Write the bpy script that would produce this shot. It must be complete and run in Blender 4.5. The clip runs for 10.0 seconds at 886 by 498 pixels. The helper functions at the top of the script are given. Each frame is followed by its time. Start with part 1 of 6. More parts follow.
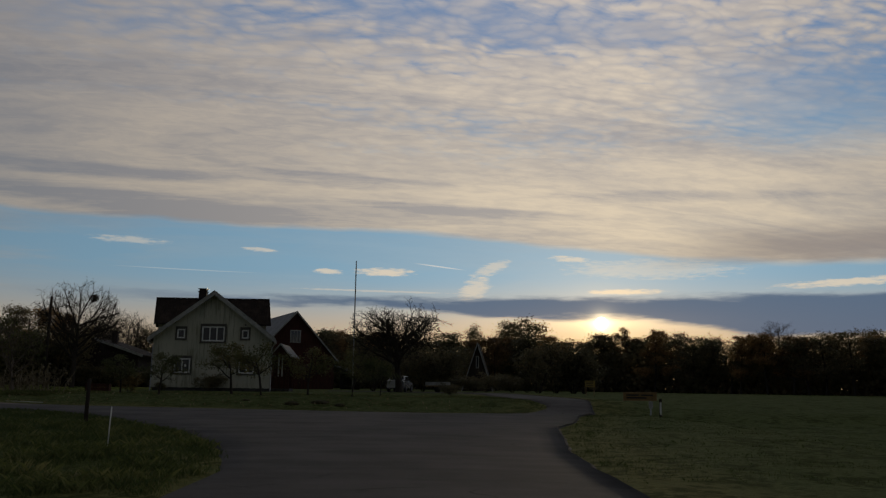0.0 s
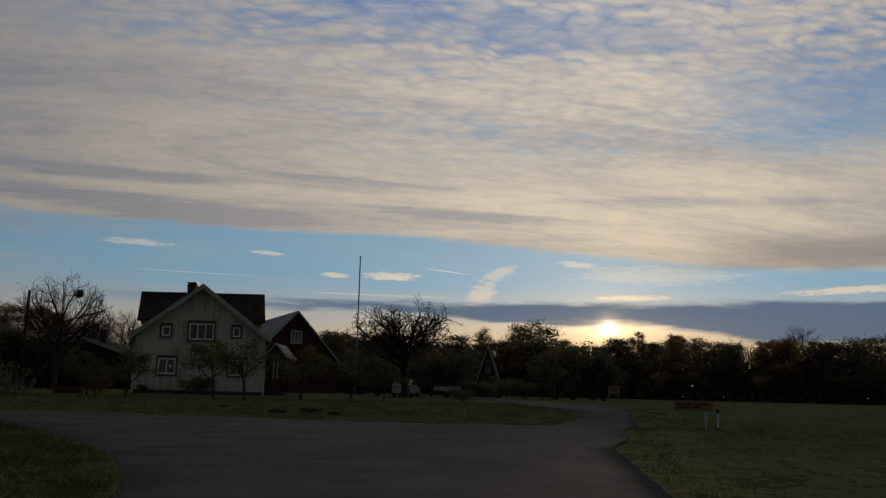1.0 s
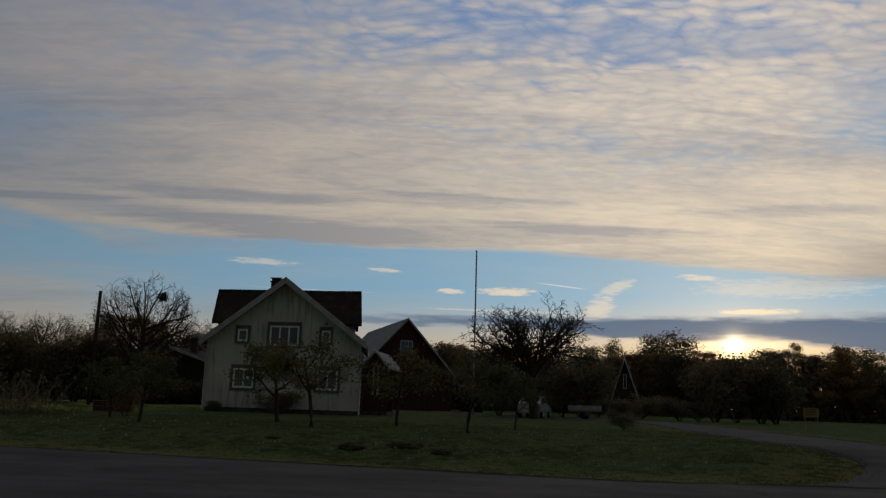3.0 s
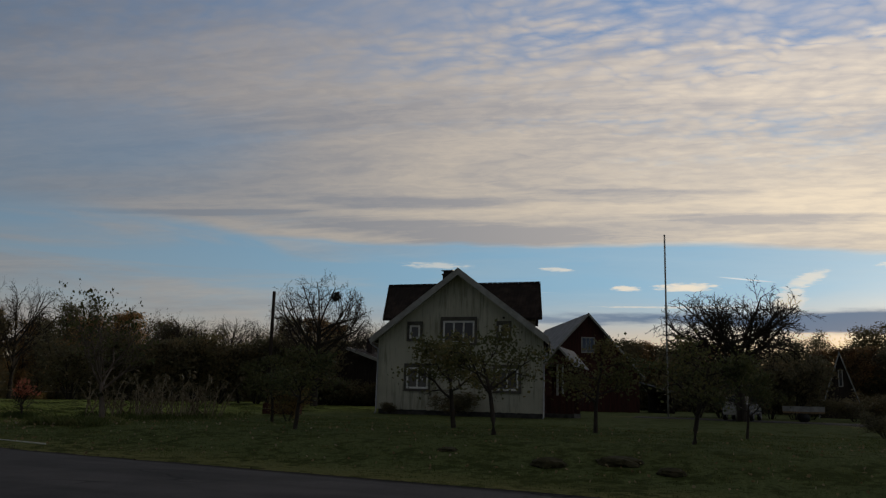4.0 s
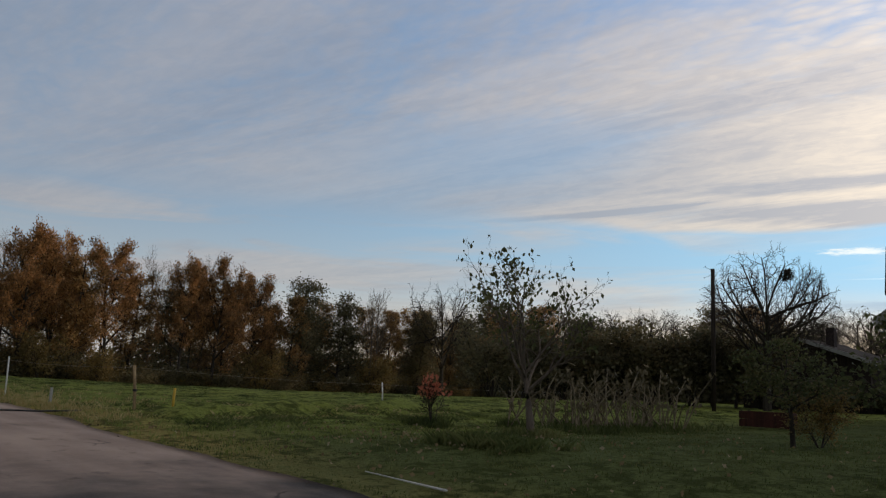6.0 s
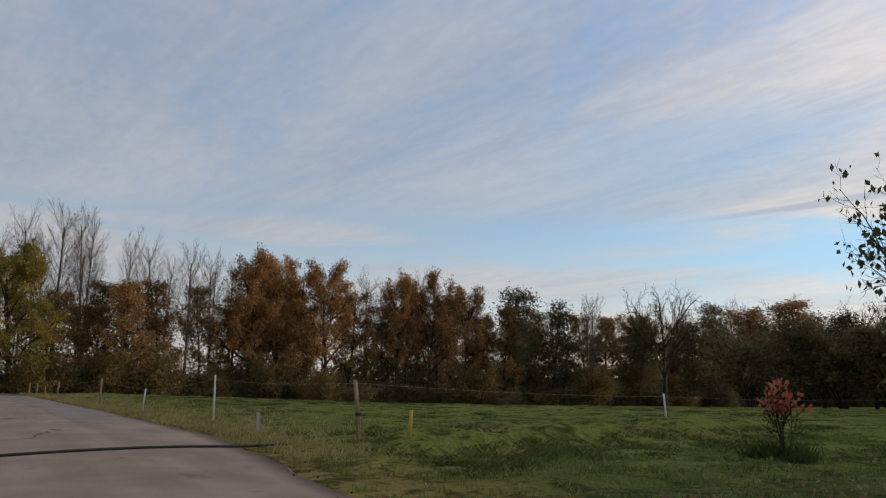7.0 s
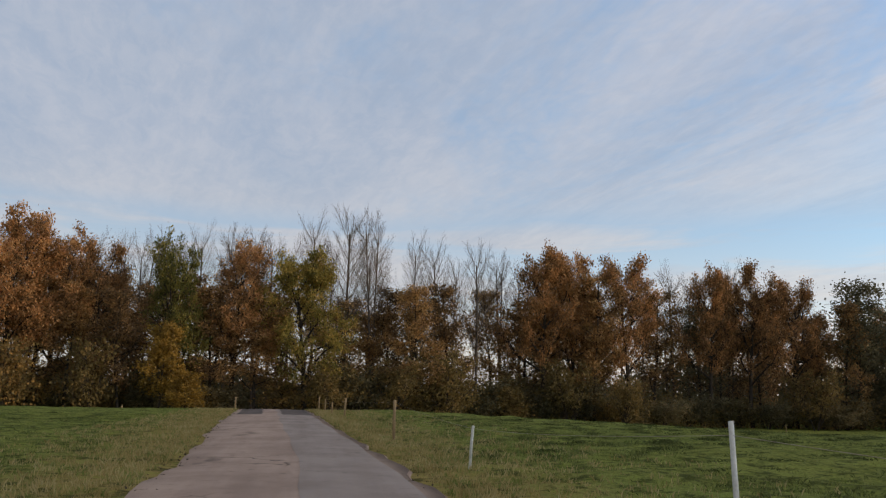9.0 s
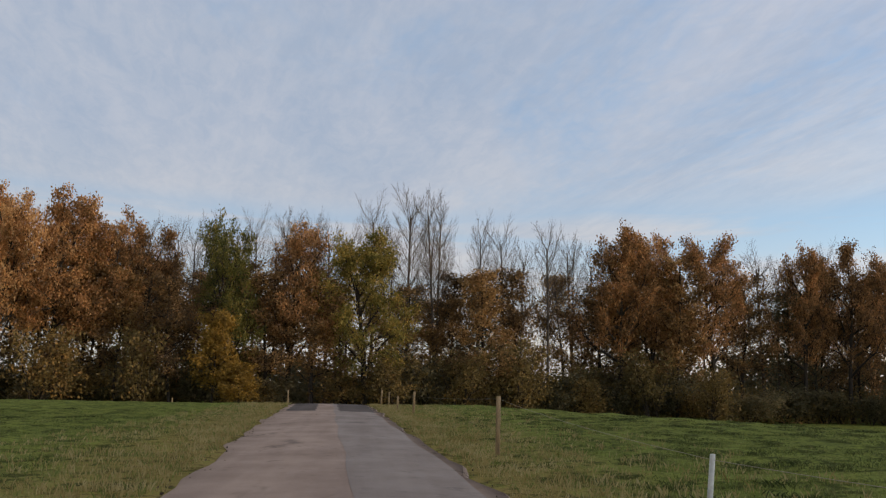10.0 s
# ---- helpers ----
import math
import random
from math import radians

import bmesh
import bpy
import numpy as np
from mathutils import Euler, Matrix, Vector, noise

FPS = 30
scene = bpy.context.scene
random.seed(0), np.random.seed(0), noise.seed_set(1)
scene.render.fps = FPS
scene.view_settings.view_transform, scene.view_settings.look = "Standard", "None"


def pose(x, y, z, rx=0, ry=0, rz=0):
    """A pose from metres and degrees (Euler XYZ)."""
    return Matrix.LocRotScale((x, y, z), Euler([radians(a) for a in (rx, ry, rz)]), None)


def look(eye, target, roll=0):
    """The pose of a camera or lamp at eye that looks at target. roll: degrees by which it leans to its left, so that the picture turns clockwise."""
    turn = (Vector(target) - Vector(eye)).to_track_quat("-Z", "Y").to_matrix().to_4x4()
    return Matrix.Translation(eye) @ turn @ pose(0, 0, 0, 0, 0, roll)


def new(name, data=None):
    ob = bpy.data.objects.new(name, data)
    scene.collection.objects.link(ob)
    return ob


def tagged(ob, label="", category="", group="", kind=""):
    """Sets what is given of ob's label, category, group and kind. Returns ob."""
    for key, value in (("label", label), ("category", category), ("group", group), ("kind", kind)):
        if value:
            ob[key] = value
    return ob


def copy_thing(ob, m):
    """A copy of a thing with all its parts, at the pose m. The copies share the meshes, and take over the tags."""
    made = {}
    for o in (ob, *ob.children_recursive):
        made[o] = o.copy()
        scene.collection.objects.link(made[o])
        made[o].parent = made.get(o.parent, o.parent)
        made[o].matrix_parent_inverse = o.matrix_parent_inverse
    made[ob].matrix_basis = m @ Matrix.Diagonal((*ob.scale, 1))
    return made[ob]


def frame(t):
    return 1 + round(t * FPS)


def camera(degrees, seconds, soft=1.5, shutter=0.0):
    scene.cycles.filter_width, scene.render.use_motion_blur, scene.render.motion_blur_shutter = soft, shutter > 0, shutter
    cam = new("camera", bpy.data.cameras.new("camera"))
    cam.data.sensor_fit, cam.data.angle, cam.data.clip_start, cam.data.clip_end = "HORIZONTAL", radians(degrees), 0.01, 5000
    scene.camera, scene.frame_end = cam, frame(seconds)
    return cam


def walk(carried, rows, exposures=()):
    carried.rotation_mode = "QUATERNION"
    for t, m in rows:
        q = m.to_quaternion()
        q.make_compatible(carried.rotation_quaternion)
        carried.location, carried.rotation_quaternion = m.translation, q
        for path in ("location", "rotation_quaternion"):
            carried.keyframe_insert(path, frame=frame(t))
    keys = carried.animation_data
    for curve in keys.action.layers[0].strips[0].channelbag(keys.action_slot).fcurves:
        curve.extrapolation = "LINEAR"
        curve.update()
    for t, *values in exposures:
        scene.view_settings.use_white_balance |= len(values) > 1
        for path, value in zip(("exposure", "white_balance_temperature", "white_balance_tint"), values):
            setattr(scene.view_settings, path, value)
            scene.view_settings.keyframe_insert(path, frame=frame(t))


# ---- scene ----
cam = camera(57.2, 10.0, 1.25)
PATH = [
    (0, (-0.963, -10.28, 0.599), (-0.911, -8.308, 0.933), 0.8),
    (0.5, (-1.009, -7.277, 0.622), (-0.965, -5.306, 0.962), 1.1),
    (1, (-1.107, -4.227, 0.615), (-1.073, -2.257, 0.96), 1.3),
    (1.5, (-1.16, -1.297, 0.691), (-1.142, 0.672, 1.041), 1.4),
    (2, (-1.334, 2.013, 0.69), (-1.358, 3.98, 1.052), 1.6),
    (2.2, (-1.413, 3.391, 0.703), (-1.468, 5.357, 1.068), 1.6),
    (3.3, (-2.627, 10.184, 0.837), (-2.979, 12.117, 1.216), 1.8),
    (3.5, (-2.845, 11.081, 0.812), (-3.277, 12.997, 1.189), 1.7),
    (4, (-3.659, 13.177, 0.855), (-4.314, 15.032, 1.219), 1.6),
    (4.5, (-5.021, 15.483, 0.924), (-5.904, 17.244, 1.27), 2.0),
    (5, (-6.454, 17.289, 0.914), (-7.55, 18.929, 1.247), 2.2),
    (5.3, (-7.525, 18.184, 0.875), (-8.726, 19.748, 1.21), 2.2),
    (5.5, (-8.364, 19.079, 0.933), (-9.646, 20.578, 1.261), 2.2),
    (5.7, (-9.238, 19.782, 0.958), (-10.59, 21.219, 1.283), 2.5),
    (6.8, (-15.202, 22.809, 0.879), (-16.891, 23.827, 1.213), 1.1),
    (7, (-16.693, 23.207, 0.917), (-18.427, 24.143, 1.254), 0.9),
    (7.5, (-20.475, 24.005, 1.045), (-22.299, 24.747, 1.392), 0.6),
    (8, (-24.343, 24.492, 1.167), (-26.227, 25.064, 1.522), 0.5),
    (8.5, (-28.255, 24.71, 1.279), (-30.175, 25.144, 1.634), 0.7),
    (9, (-32.58, 24.811, 1.365), (-34.524, 25.128, 1.712), 1.1),
    (9.5, (-36.942, 24.84, 1.325), (-38.899, 25.073, 1.663), 1.1),
    (10, (-40.816, 24.771, 1.346), (-42.781, 24.949, 1.672), 1.1),
]
walk(cam, [(t, look(eye, target, roll)) for t, eye, target, roll in PATH],
     ((0, -1.2), (1, -1.2), (2, -1.1), (3.5, -1.02), (4.5, -0.5), (5.0, -0.1), (5.5, -0.02), (7.5, 0.5), (10, 0.64)))

# ---- light ----
SUN_AZ, SUN_EL = 12.6, 4.45          # degrees right of +y, degrees above the horizon
SUN_DIR = Vector((math.sin(radians(SUN_AZ)) * math.cos(radians(SUN_EL)), math.cos(radians(SUN_AZ)) * math.cos(radians(SUN_EL)), math.sin(radians(SUN_EL))))
sun_data = bpy.data.lights.new("sun", "SUN")
sun_data.energy, sun_data.angle, sun_data.color = 1.1, radians(2.0), (1.0, 0.78, 0.5)
sun = new("sun", sun_data)
sun.matrix_world = look(SUN_DIR * 100, (0, 0, 0))


class Graph:
    """Short calls for building node trees."""

    def __init__(self, tree):
        self.tree = tree

    def node(self, kind, **inputs):
        n = self.tree.nodes.new(kind)
        for key, value in inputs.items():
            self.put(n.inputs[key.replace("_", " ")], value)
        return n

    def put(self, socket, value):
        if isinstance(value, bpy.types.NodeSocket):
            self.tree.links.new(value, socket)
        else:
            socket.default_value = value

    def m(self, op, a, b=0.0, c=0.0, clamp=False):
        n = self.tree.nodes.new("ShaderNodeMath")
        n.operation, n.use_clamp = op, clamp
        for socket, value in zip(n.inputs, (a, b, c)):
            self.put(socket, value)
        return n.outputs[0]

    def step(self, v, lo, hi, out0=0.0, out1=1.0):
        n = self.tree.nodes.new("ShaderNodeMapRange")
        n.interpolation_type = "SMOOTHSTEP"
        for socket, value in zip(n.inputs, (v, lo, hi, out0, out1)):
            self.put(socket, value)
        return n.outputs[0]

    def mix(self, fac, a, b, mode="MIX"):
        n = self.tree.nodes.new("ShaderNodeMix")
        n.data_type, n.blend_type = "RGBA", mode
        self.put(n.inputs[0], fac)
        self.put(n.inputs[6], (*a, 1) if isinstance(a, tuple) and len(a) == 3 else a)
        self.put(n.inputs[7], (*b, 1) if isinstance(b, tuple) and len(b) == 3 else b)
        return n.outputs[2]

    def noise(self, vector, scale, detail=4.0, rough=0.55, warp=0.0):
        n = self.tree.nodes.new("ShaderNodeTexNoise")
        for key, value in (("Vector", vector), ("Scale", scale), ("Detail", detail), ("Roughness", rough), ("Distortion", warp)):
            self.put(n.inputs[key], value)
        return n.outputs[0]

    def xyz(self, x, y, z=0.0):
        n = self.tree.nodes.new("ShaderNodeCombineXYZ")
        for socket, value in zip(n.inputs, (x, y, z)):
            self.put(socket, value)
        return n.outputs[0]

    def grey(self, v):
        n = self.tree.nodes.new("ShaderNodeCombineColor")
        for socket in n.inputs[:3]:
            self.put(socket, v)
        return n.outputs[0]


def make_sky():
    world = bpy.data.worlds.new("evening_sky")
    scene.world = world
    world.use_nodes = True
    tree = world.node_tree
    tree.nodes.clear()
    g = Graph(tree)
    way = g.node("ShaderNodeTexCoord").outputs["Generated"]
    sep = g.node("ShaderNodeSeparateXYZ", Vector=way)
    x, y, z = sep.outputs
    el = g.m("MULTIPLY", g.m("ARCSINE", z), 57.2958)
    az = g.m("MULTIPLY", g.m("ARCTAN2", x, y), 57.2958)
    sky = tree.nodes.new("ShaderNodeTexSky")
    sky.sky_type, sky.sun_disc = "NISHITA", False
    sky.sun_elevation, sky.sun_rotation = radians(SUN_EL), radians(SUN_AZ)
    sky.air_density, sky.dust_density, sky.ozone_density = 1.0, 0.6, 2.2
    rel = g.m("SUBTRACT", az, SUN_AZ)
    # how near the sun's side of the sky: 1 at the sun's bearing, falling off to both sides
    side = g.m("EXPONENT", g.m("MULTIPLY", g.m("POWER", g.m("DIVIDE", g.m("ABSOLUTE", rel), 37.0), 2.0), -1.0))
    high = g.step(el, 0.0, 40.0)
    # clear sky: the model's own light, held to a soft blue
    clear_far = g.mix(g.step(el, 0.0, 18.0), (0.57, 0.56, 0.53), (0.172, 0.300, 0.478))
    clear_far = g.mix(g.step(el, 22.0, 80.0), clear_far, (0.16, 0.26, 0.44))
    clear_sun = g.mix(g.step(el, 2.0, 8.0), (1.55, 1.05, 0.60), (0.46, 0.98, 1.42))
    clear_sun = g.mix(g.step(el, 8.0, 26.0), clear_sun, (0.40, 0.66, 1.16))
    wide_side = g.m("EXPONENT", g.m("MULTIPLY", g.m("POWER", g.m("DIVIDE", g.m("ABSOLUTE", rel), 50.0), 2.0), -1.0))
    clear = g.mix(wide_side, clear_far, clear_sun)
    clear = g.mix(0.25, clear, g.mix(1.0, sky.outputs[0], g.grey(0.10), "MULTIPLY"))

    def oval(wa, we, ww, wh, tilt=0.0):
        """Squared distance from a long patch of sky: bearing, height, half-width, half-height, slope."""
        da = g.m("SUBTRACT", az, wa)
        de = g.m("SUBTRACT", g.m("SUBTRACT", el, we), g.m("MULTIPLY", da, tilt))
        return g.m("ADD", g.m("POWER", g.m("DIVIDE", da, ww), 2.0), g.m("POWER", g.m("DIVIDE", de, wh), 2.0))

    # cloud sheet, in flat streaks over the plain
    deep = g.m("ADD", g.m("MAXIMUM", z, 0.0), 0.10)
    px, py = g.m("DIVIDE", x, deep), g.m("DIVIDE", y, deep)
    u = g.m("ADD", g.m("MULTIPLY", px, -0.985), g.m("MULTIPLY", py, -0.174))
    v = g.m("ADD", g.m("MULTIPLY", px, -0.174), g.m("MULTIPLY", py, 0.985))
    streak = g.noise(g.xyz(g.m("MULTIPLY", u, 0.44), v), 1.1, 8.0, 0.62, 0.9)
    broad = g.noise(g.xyz(g.m("MULTIPLY", u, 0.45), v, 3.0), 0.42, 3.0, 0.5, 0.3)
    ripple = g.noise(g.xyz(g.m("MULTIPLY", u, 0.7), g.m("MULTIPLY", v, 1.5), 7.0), 11.0, 5.0, 0.66, 0.5)
    # small fleecy cells high up, drawn out in rows
    bend = g.m("MULTIPLY", g.noise(g.xyz(u, v, 9.0), 5.0, 4.0), 0.16)
    cells = tree.nodes.new("ShaderNodeTexVoronoi")
    cells.feature = "SMOOTH_F1"
    cells.inputs["Scale"].default_value, cells.inputs["Smoothness"].default_value = 23.0, 0.25
    g.put(cells.inputs["Vector"], g.xyz(g.m("ADD", g.m("MULTIPLY", u, 0.75), bend), g.m("ADD", g.m("MULTIPLY", v, 1.35), bend)))
    fleece = g.m("SUBTRACT", 0.42, cells.outputs["Distance"])
    fleecy = g.m("MULTIPLY", g.step(el, 12.0, 23.0), g.step(rel, -50.0, 4.0, 0.1, 1.0))
    grainy = g.m("ADD", g.m("MULTIPLY", g.m("SUBTRACT", ripple, 0.5), 0.36), g.m("MULTIPLY", fleece, 0.15))
    body = g.m("ADD", g.m("ADD", g.m("MULTIPLY", streak, 0.55), g.m("MULTIPLY", broad, 0.45)), g.m("MULTIPLY", grainy, g.m("ADD", 0.18, g.m("MULTIPLY", fleecy, 0.82))))
    # the sheet's lower edge, wavering, lower towards the sun
    wave = g.m("MULTIPLY", g.m("SUBTRACT", g.noise(g.xyz(g.m("MULTIPLY", az, 0.05), 0.0), 1.3, 3.0), 0.5), 1.6)
    edge = g.m("ADD", g.m("ADD", g.step(az, -2.0, 27.0, 10.6, 7.9), wave), g.m("MULTIPLY", g.m("SUBTRACT", streak, 0.5), 0.9))
    soft_edge = g.step(az, -50.0, -30.0, 2.4, 0.5)
    over = g.step(g.m("SUBTRACT", el, edge), -0.15, soft_edge)
    thick = g.m("MULTIPLY", over, g.step(body, g.step(el, 10.0, 42.0, 0.24, 0.40), g.step(el, 10.0, 42.0, 0.46, 0.57)))
    thick = g.m("MULTIPLY", thick, g.step(rel, -85.0, -22.0, 0.56, 0.97))
    # rifts in the sheet: high before the sun, and to its right
    for wa, we, ww, wh, tilt, k in ((5.0, 25.2, 15.0, 1.5, -0.10, 0.50), (27.0, 18.6, 9.0, 3.2, -0.12, 0.60), (-24.0, 26.4, 12.0, 1.3, 0.06, 0.35), (-45.0, 15.5, 13.0, 3.0, 0.10, 0.45), (-62.0, 11.8, 17.0, 1.8, 0.02, 0.45)):
        rough = g.m("MULTIPLY", g.m("SUBTRACT", body, 0.5), 5.5)
        thick = g.m("MULTIPLY", thick, g.m("SUBTRACT", 1.0, g.m("MULTIPLY", g.step(g.m("ADD", oval(wa, we, ww, wh, tilt), rough), 1.8, -0.4), k)))
    # thin veils under the sheet, to the west
    veil = g.noise(g.xyz(g.m("MULTIPLY", az, 0.035), g.m("MULTIPLY", el, 0.30), 2.0), 1.6, 5.0, 0.55, 0.5)
    low = g.m("MULTIPLY", g.m("MULTIPLY", g.step(veil, 0.38, 0.60), g.m("SUBTRACT", 1.0, over)), g.step(rel, -52.0, -26.0, 0.60, 0.10))
    thick = g.m("MAXIMUM", thick, low)
    # cloud colour: cream towards the sun, lilac grey away, shaded undersides
    fold = g.noise(g.xyz(g.m("MULTIPLY", u, 0.22), v, 11.0), 1.9, 7.0, 0.64, 0.8)
    shade = g.m("ADD", g.m("MULTIPLY", g.step(fold, 0.36, 0.66), 0.62), g.m("MULTIPLY", g.step(ripple, 0.36, 0.64), g.step(el, 9.0, 20.0, 0.22, 0.30)))
    shade = g.m("SUBTRACT", shade, g.m("MULTIPLY", g.m("MULTIPLY", fleece, fleecy), 0.55), clamp=True)
    # grey folds low in the sheet
    for wa, we, ww, wh, tilt, k in ((-24.0, 11.9, 13.0, 0.75, -0.03, 0.75), (-38.5, 11.9, 8.0, 0.22, 0.085, 0.8), (-22.0, 13.6, 9.0, 0.5, 0.02, 0.5), (-7.0, 14.2, 9.0, 0.45, -0.03, 0.4), (5.0, 12.2, 9.0, 0.35, -0.06, 0.45), (18.0, 13.0, 8.0, 0.4, -0.05, 0.5)):
        rough = g.m("MULTIPLY", g.m("SUBTRACT", fold, 0.5), -4.0)
        shade = g.m("ADD", shade, g.m("MULTIPLY", g.step(g.m("ADD", oval(wa, we, ww, wh, tilt), rough), 1.8, 0.0), k), clamp=True)
    far_c = g.mix(shade, (0.46, 0.415, 0.395), (0.295, 0.30, 0.335))
    sun_c = g.mix(shade, (1.62, 1.34, 0.95), (0.86, 0.78, 0.70))
    sun_c = g.mix(high, sun_c, g.mix(shade, (1.38, 1.24, 1.13), (0.80, 0.80, 0.90)))
    cloud = g.mix(side, far_c, sun_c)
    colour = g.mix(thick, clear, cloud)
    # small wisps in the clear strip and two vapour trails: bearing, height, half-width, half-height, slope, strength
    for wa, we, ww, wh, tilt, k in ((-2.6, 7.9, 2.0, 0.24, 0.0, 0.75), (-6.6, 7.85, 1.0, 0.18, -0.05, 0.65), (-11.3, 9.15, 1.1, 0.13, -0.04, 0.5), (-20.0, 9.3, 2.2, 0.22, 0.0, 0.35), (14.4, 6.60, 2.6, 0.17, 0.0, 1.0), (29.0, 6.9, 4.5, 0.24, 0.03, 0.7),
                                    (10.5, 8.9, 1.3, 0.20, -0.08, 0.6), (16.0, 8.1, 5.0, 0.6, -0.02, 0.35), (3.8, 6.8, 1.0, 0.75, 0.4, 0.55), (4.9, 8.2, 1.2, 0.40, 0.35, 0.45), (-3.0, 6.55, 5.0, 0.07, -0.01, 0.35)):
        rough = g.m("MULTIPLY", g.m("SUBTRACT", g.noise(g.xyz(g.m("MULTIPLY", az, 0.6), g.m("MULTIPLY", el, 3.4), 6.0), 1.9, 6.0, 0.68), 0.5), 5.0)
        colour = g.mix(g.m("MULTIPLY", g.step(g.m("ADD", oval(wa, we, ww, wh, tilt), rough), 1.7, 0.0), k), colour, (1.80, 1.47, 1.06))
    for wa, we, ww, wh, tilt, k in ((1.3, 8.35, 1.9, 0.055, -0.12, 0.55), (-16.0, 7.55, 5.0, 0.04, 0.0, 0.22)):
        colour = g.mix(g.m("MULTIPLY", g.step(oval(wa, we, ww, wh, tilt), 1.2, 0.0), k), colour, (1.80, 1.62, 1.40))
    # slate bank low before the sun
    ragged = g.m("MULTIPLY", g.m("SUBTRACT", g.noise(g.xyz(g.m("MULTIPLY", az, 0.07), g.m("MULTIPLY", el, 0.5), 5.0), 2.2, 5.0, 0.6), 0.5), 1.6)
    e2 = g.m("ADD", el, ragged)
    bank_lo = g.m("ADD", g.step(az, 13.5, 24.0, 4.8, 3.5), g.step(az, -8.0, 8.0, 0.7, 0.0))
    bank_hi = g.step(az, -16.0, 16.0, 6.1, 6.35)
    bank = g.m("MULTIPLY", g.step(g.m("SUBTRACT", e2, bank_lo), -0.25, 0.35), g.step(g.m("SUBTRACT", bank_hi, e2), -0.15, 0.5))
    bank = g.m("MULTIPLY", bank, g.step(az, -30.0, -6.0, 0.0, 0.92))
    bank2 = g.m("MULTIPLY", g.m("MULTIPLY", g.step(e2, 7.9, 8.8), g.step(e2, 11.2, 9.4)), g.step(az, 14.0, 26.0, 0.0, 0.75))
    colour = g.mix(bank2, colour, (0.55, 0.48, 0.46))
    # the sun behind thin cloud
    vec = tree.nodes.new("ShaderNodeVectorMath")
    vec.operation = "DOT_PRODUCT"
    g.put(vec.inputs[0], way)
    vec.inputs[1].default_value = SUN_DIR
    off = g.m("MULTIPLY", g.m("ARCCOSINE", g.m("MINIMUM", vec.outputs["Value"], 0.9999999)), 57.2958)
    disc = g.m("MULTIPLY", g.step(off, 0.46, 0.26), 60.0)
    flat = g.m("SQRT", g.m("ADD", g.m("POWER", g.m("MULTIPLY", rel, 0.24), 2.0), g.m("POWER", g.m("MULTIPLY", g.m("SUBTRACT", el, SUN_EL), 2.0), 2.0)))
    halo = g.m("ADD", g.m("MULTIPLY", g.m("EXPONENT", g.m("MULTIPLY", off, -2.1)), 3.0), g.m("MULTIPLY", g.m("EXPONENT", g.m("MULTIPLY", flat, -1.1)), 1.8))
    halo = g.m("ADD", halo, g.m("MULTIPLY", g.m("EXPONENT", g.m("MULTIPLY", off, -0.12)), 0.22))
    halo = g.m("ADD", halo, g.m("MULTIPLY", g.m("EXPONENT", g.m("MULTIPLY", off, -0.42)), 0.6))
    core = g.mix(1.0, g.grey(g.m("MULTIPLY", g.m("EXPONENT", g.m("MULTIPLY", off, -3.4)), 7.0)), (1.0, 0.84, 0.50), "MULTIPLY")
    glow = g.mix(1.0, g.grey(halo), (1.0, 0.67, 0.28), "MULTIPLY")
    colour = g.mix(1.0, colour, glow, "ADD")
    colour = g.mix(bank, colour, g.mix(1.0, (0.19, 0.29, 0.46), g.mix(0.12, (0.0, 0.0, 0.0), glow), "ADD"))
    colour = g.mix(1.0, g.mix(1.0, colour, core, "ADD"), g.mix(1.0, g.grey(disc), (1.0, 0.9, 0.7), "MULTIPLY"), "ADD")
    # unseen sky: east raised to light the wood, south dimmed to darken the house
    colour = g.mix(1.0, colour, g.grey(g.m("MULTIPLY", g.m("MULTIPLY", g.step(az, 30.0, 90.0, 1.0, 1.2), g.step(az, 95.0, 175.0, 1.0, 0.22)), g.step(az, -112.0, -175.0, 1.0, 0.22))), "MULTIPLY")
    # overhead, unseen: the sheet set thick and dim to lower the ground's light
    colour = g.mix(g.step(el, 30.0, 62.0), colour, (0.30, 0.27, 0.225))
    # below the horizon: dim land
    colour = g.mix(g.step(el, -3.0, -0.5), (0.05, 0.05, 0.04), colour)
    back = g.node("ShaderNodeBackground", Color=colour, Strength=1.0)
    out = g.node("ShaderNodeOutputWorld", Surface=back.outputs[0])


make_sky()

# ---- materials ----


def material(name, build):
    mat = bpy.data.materials.new(name)
    mat.use_nodes = True
    tree = mat.node_tree
    bsdf = tree.nodes["Principled BSDF"]
    g = Graph(tree)
    geo = g.node("ShaderNodeNewGeometry")
    pos = geo.outputs["Position"]
    build(g, bsdf, pos, geo)
    return mat


def bump(g, bsdf, height, strength=0.4, distance=0.02):
    n = g.node("ShaderNodeBump", Height=height, Strength=strength, Distance=distance)
    g.put(bsdf.inputs["Normal"], n.outputs[0])


def object_noise(g, scale, detail=4.0, squash=(1, 1, 1)):
    tc = g.node("ShaderNodeTexCoord")
    mp = g.node("ShaderNodeMapping", Vector=tc.outputs["Object"], Scale=squash)
    return g.noise(mp.outputs[0], scale, detail)


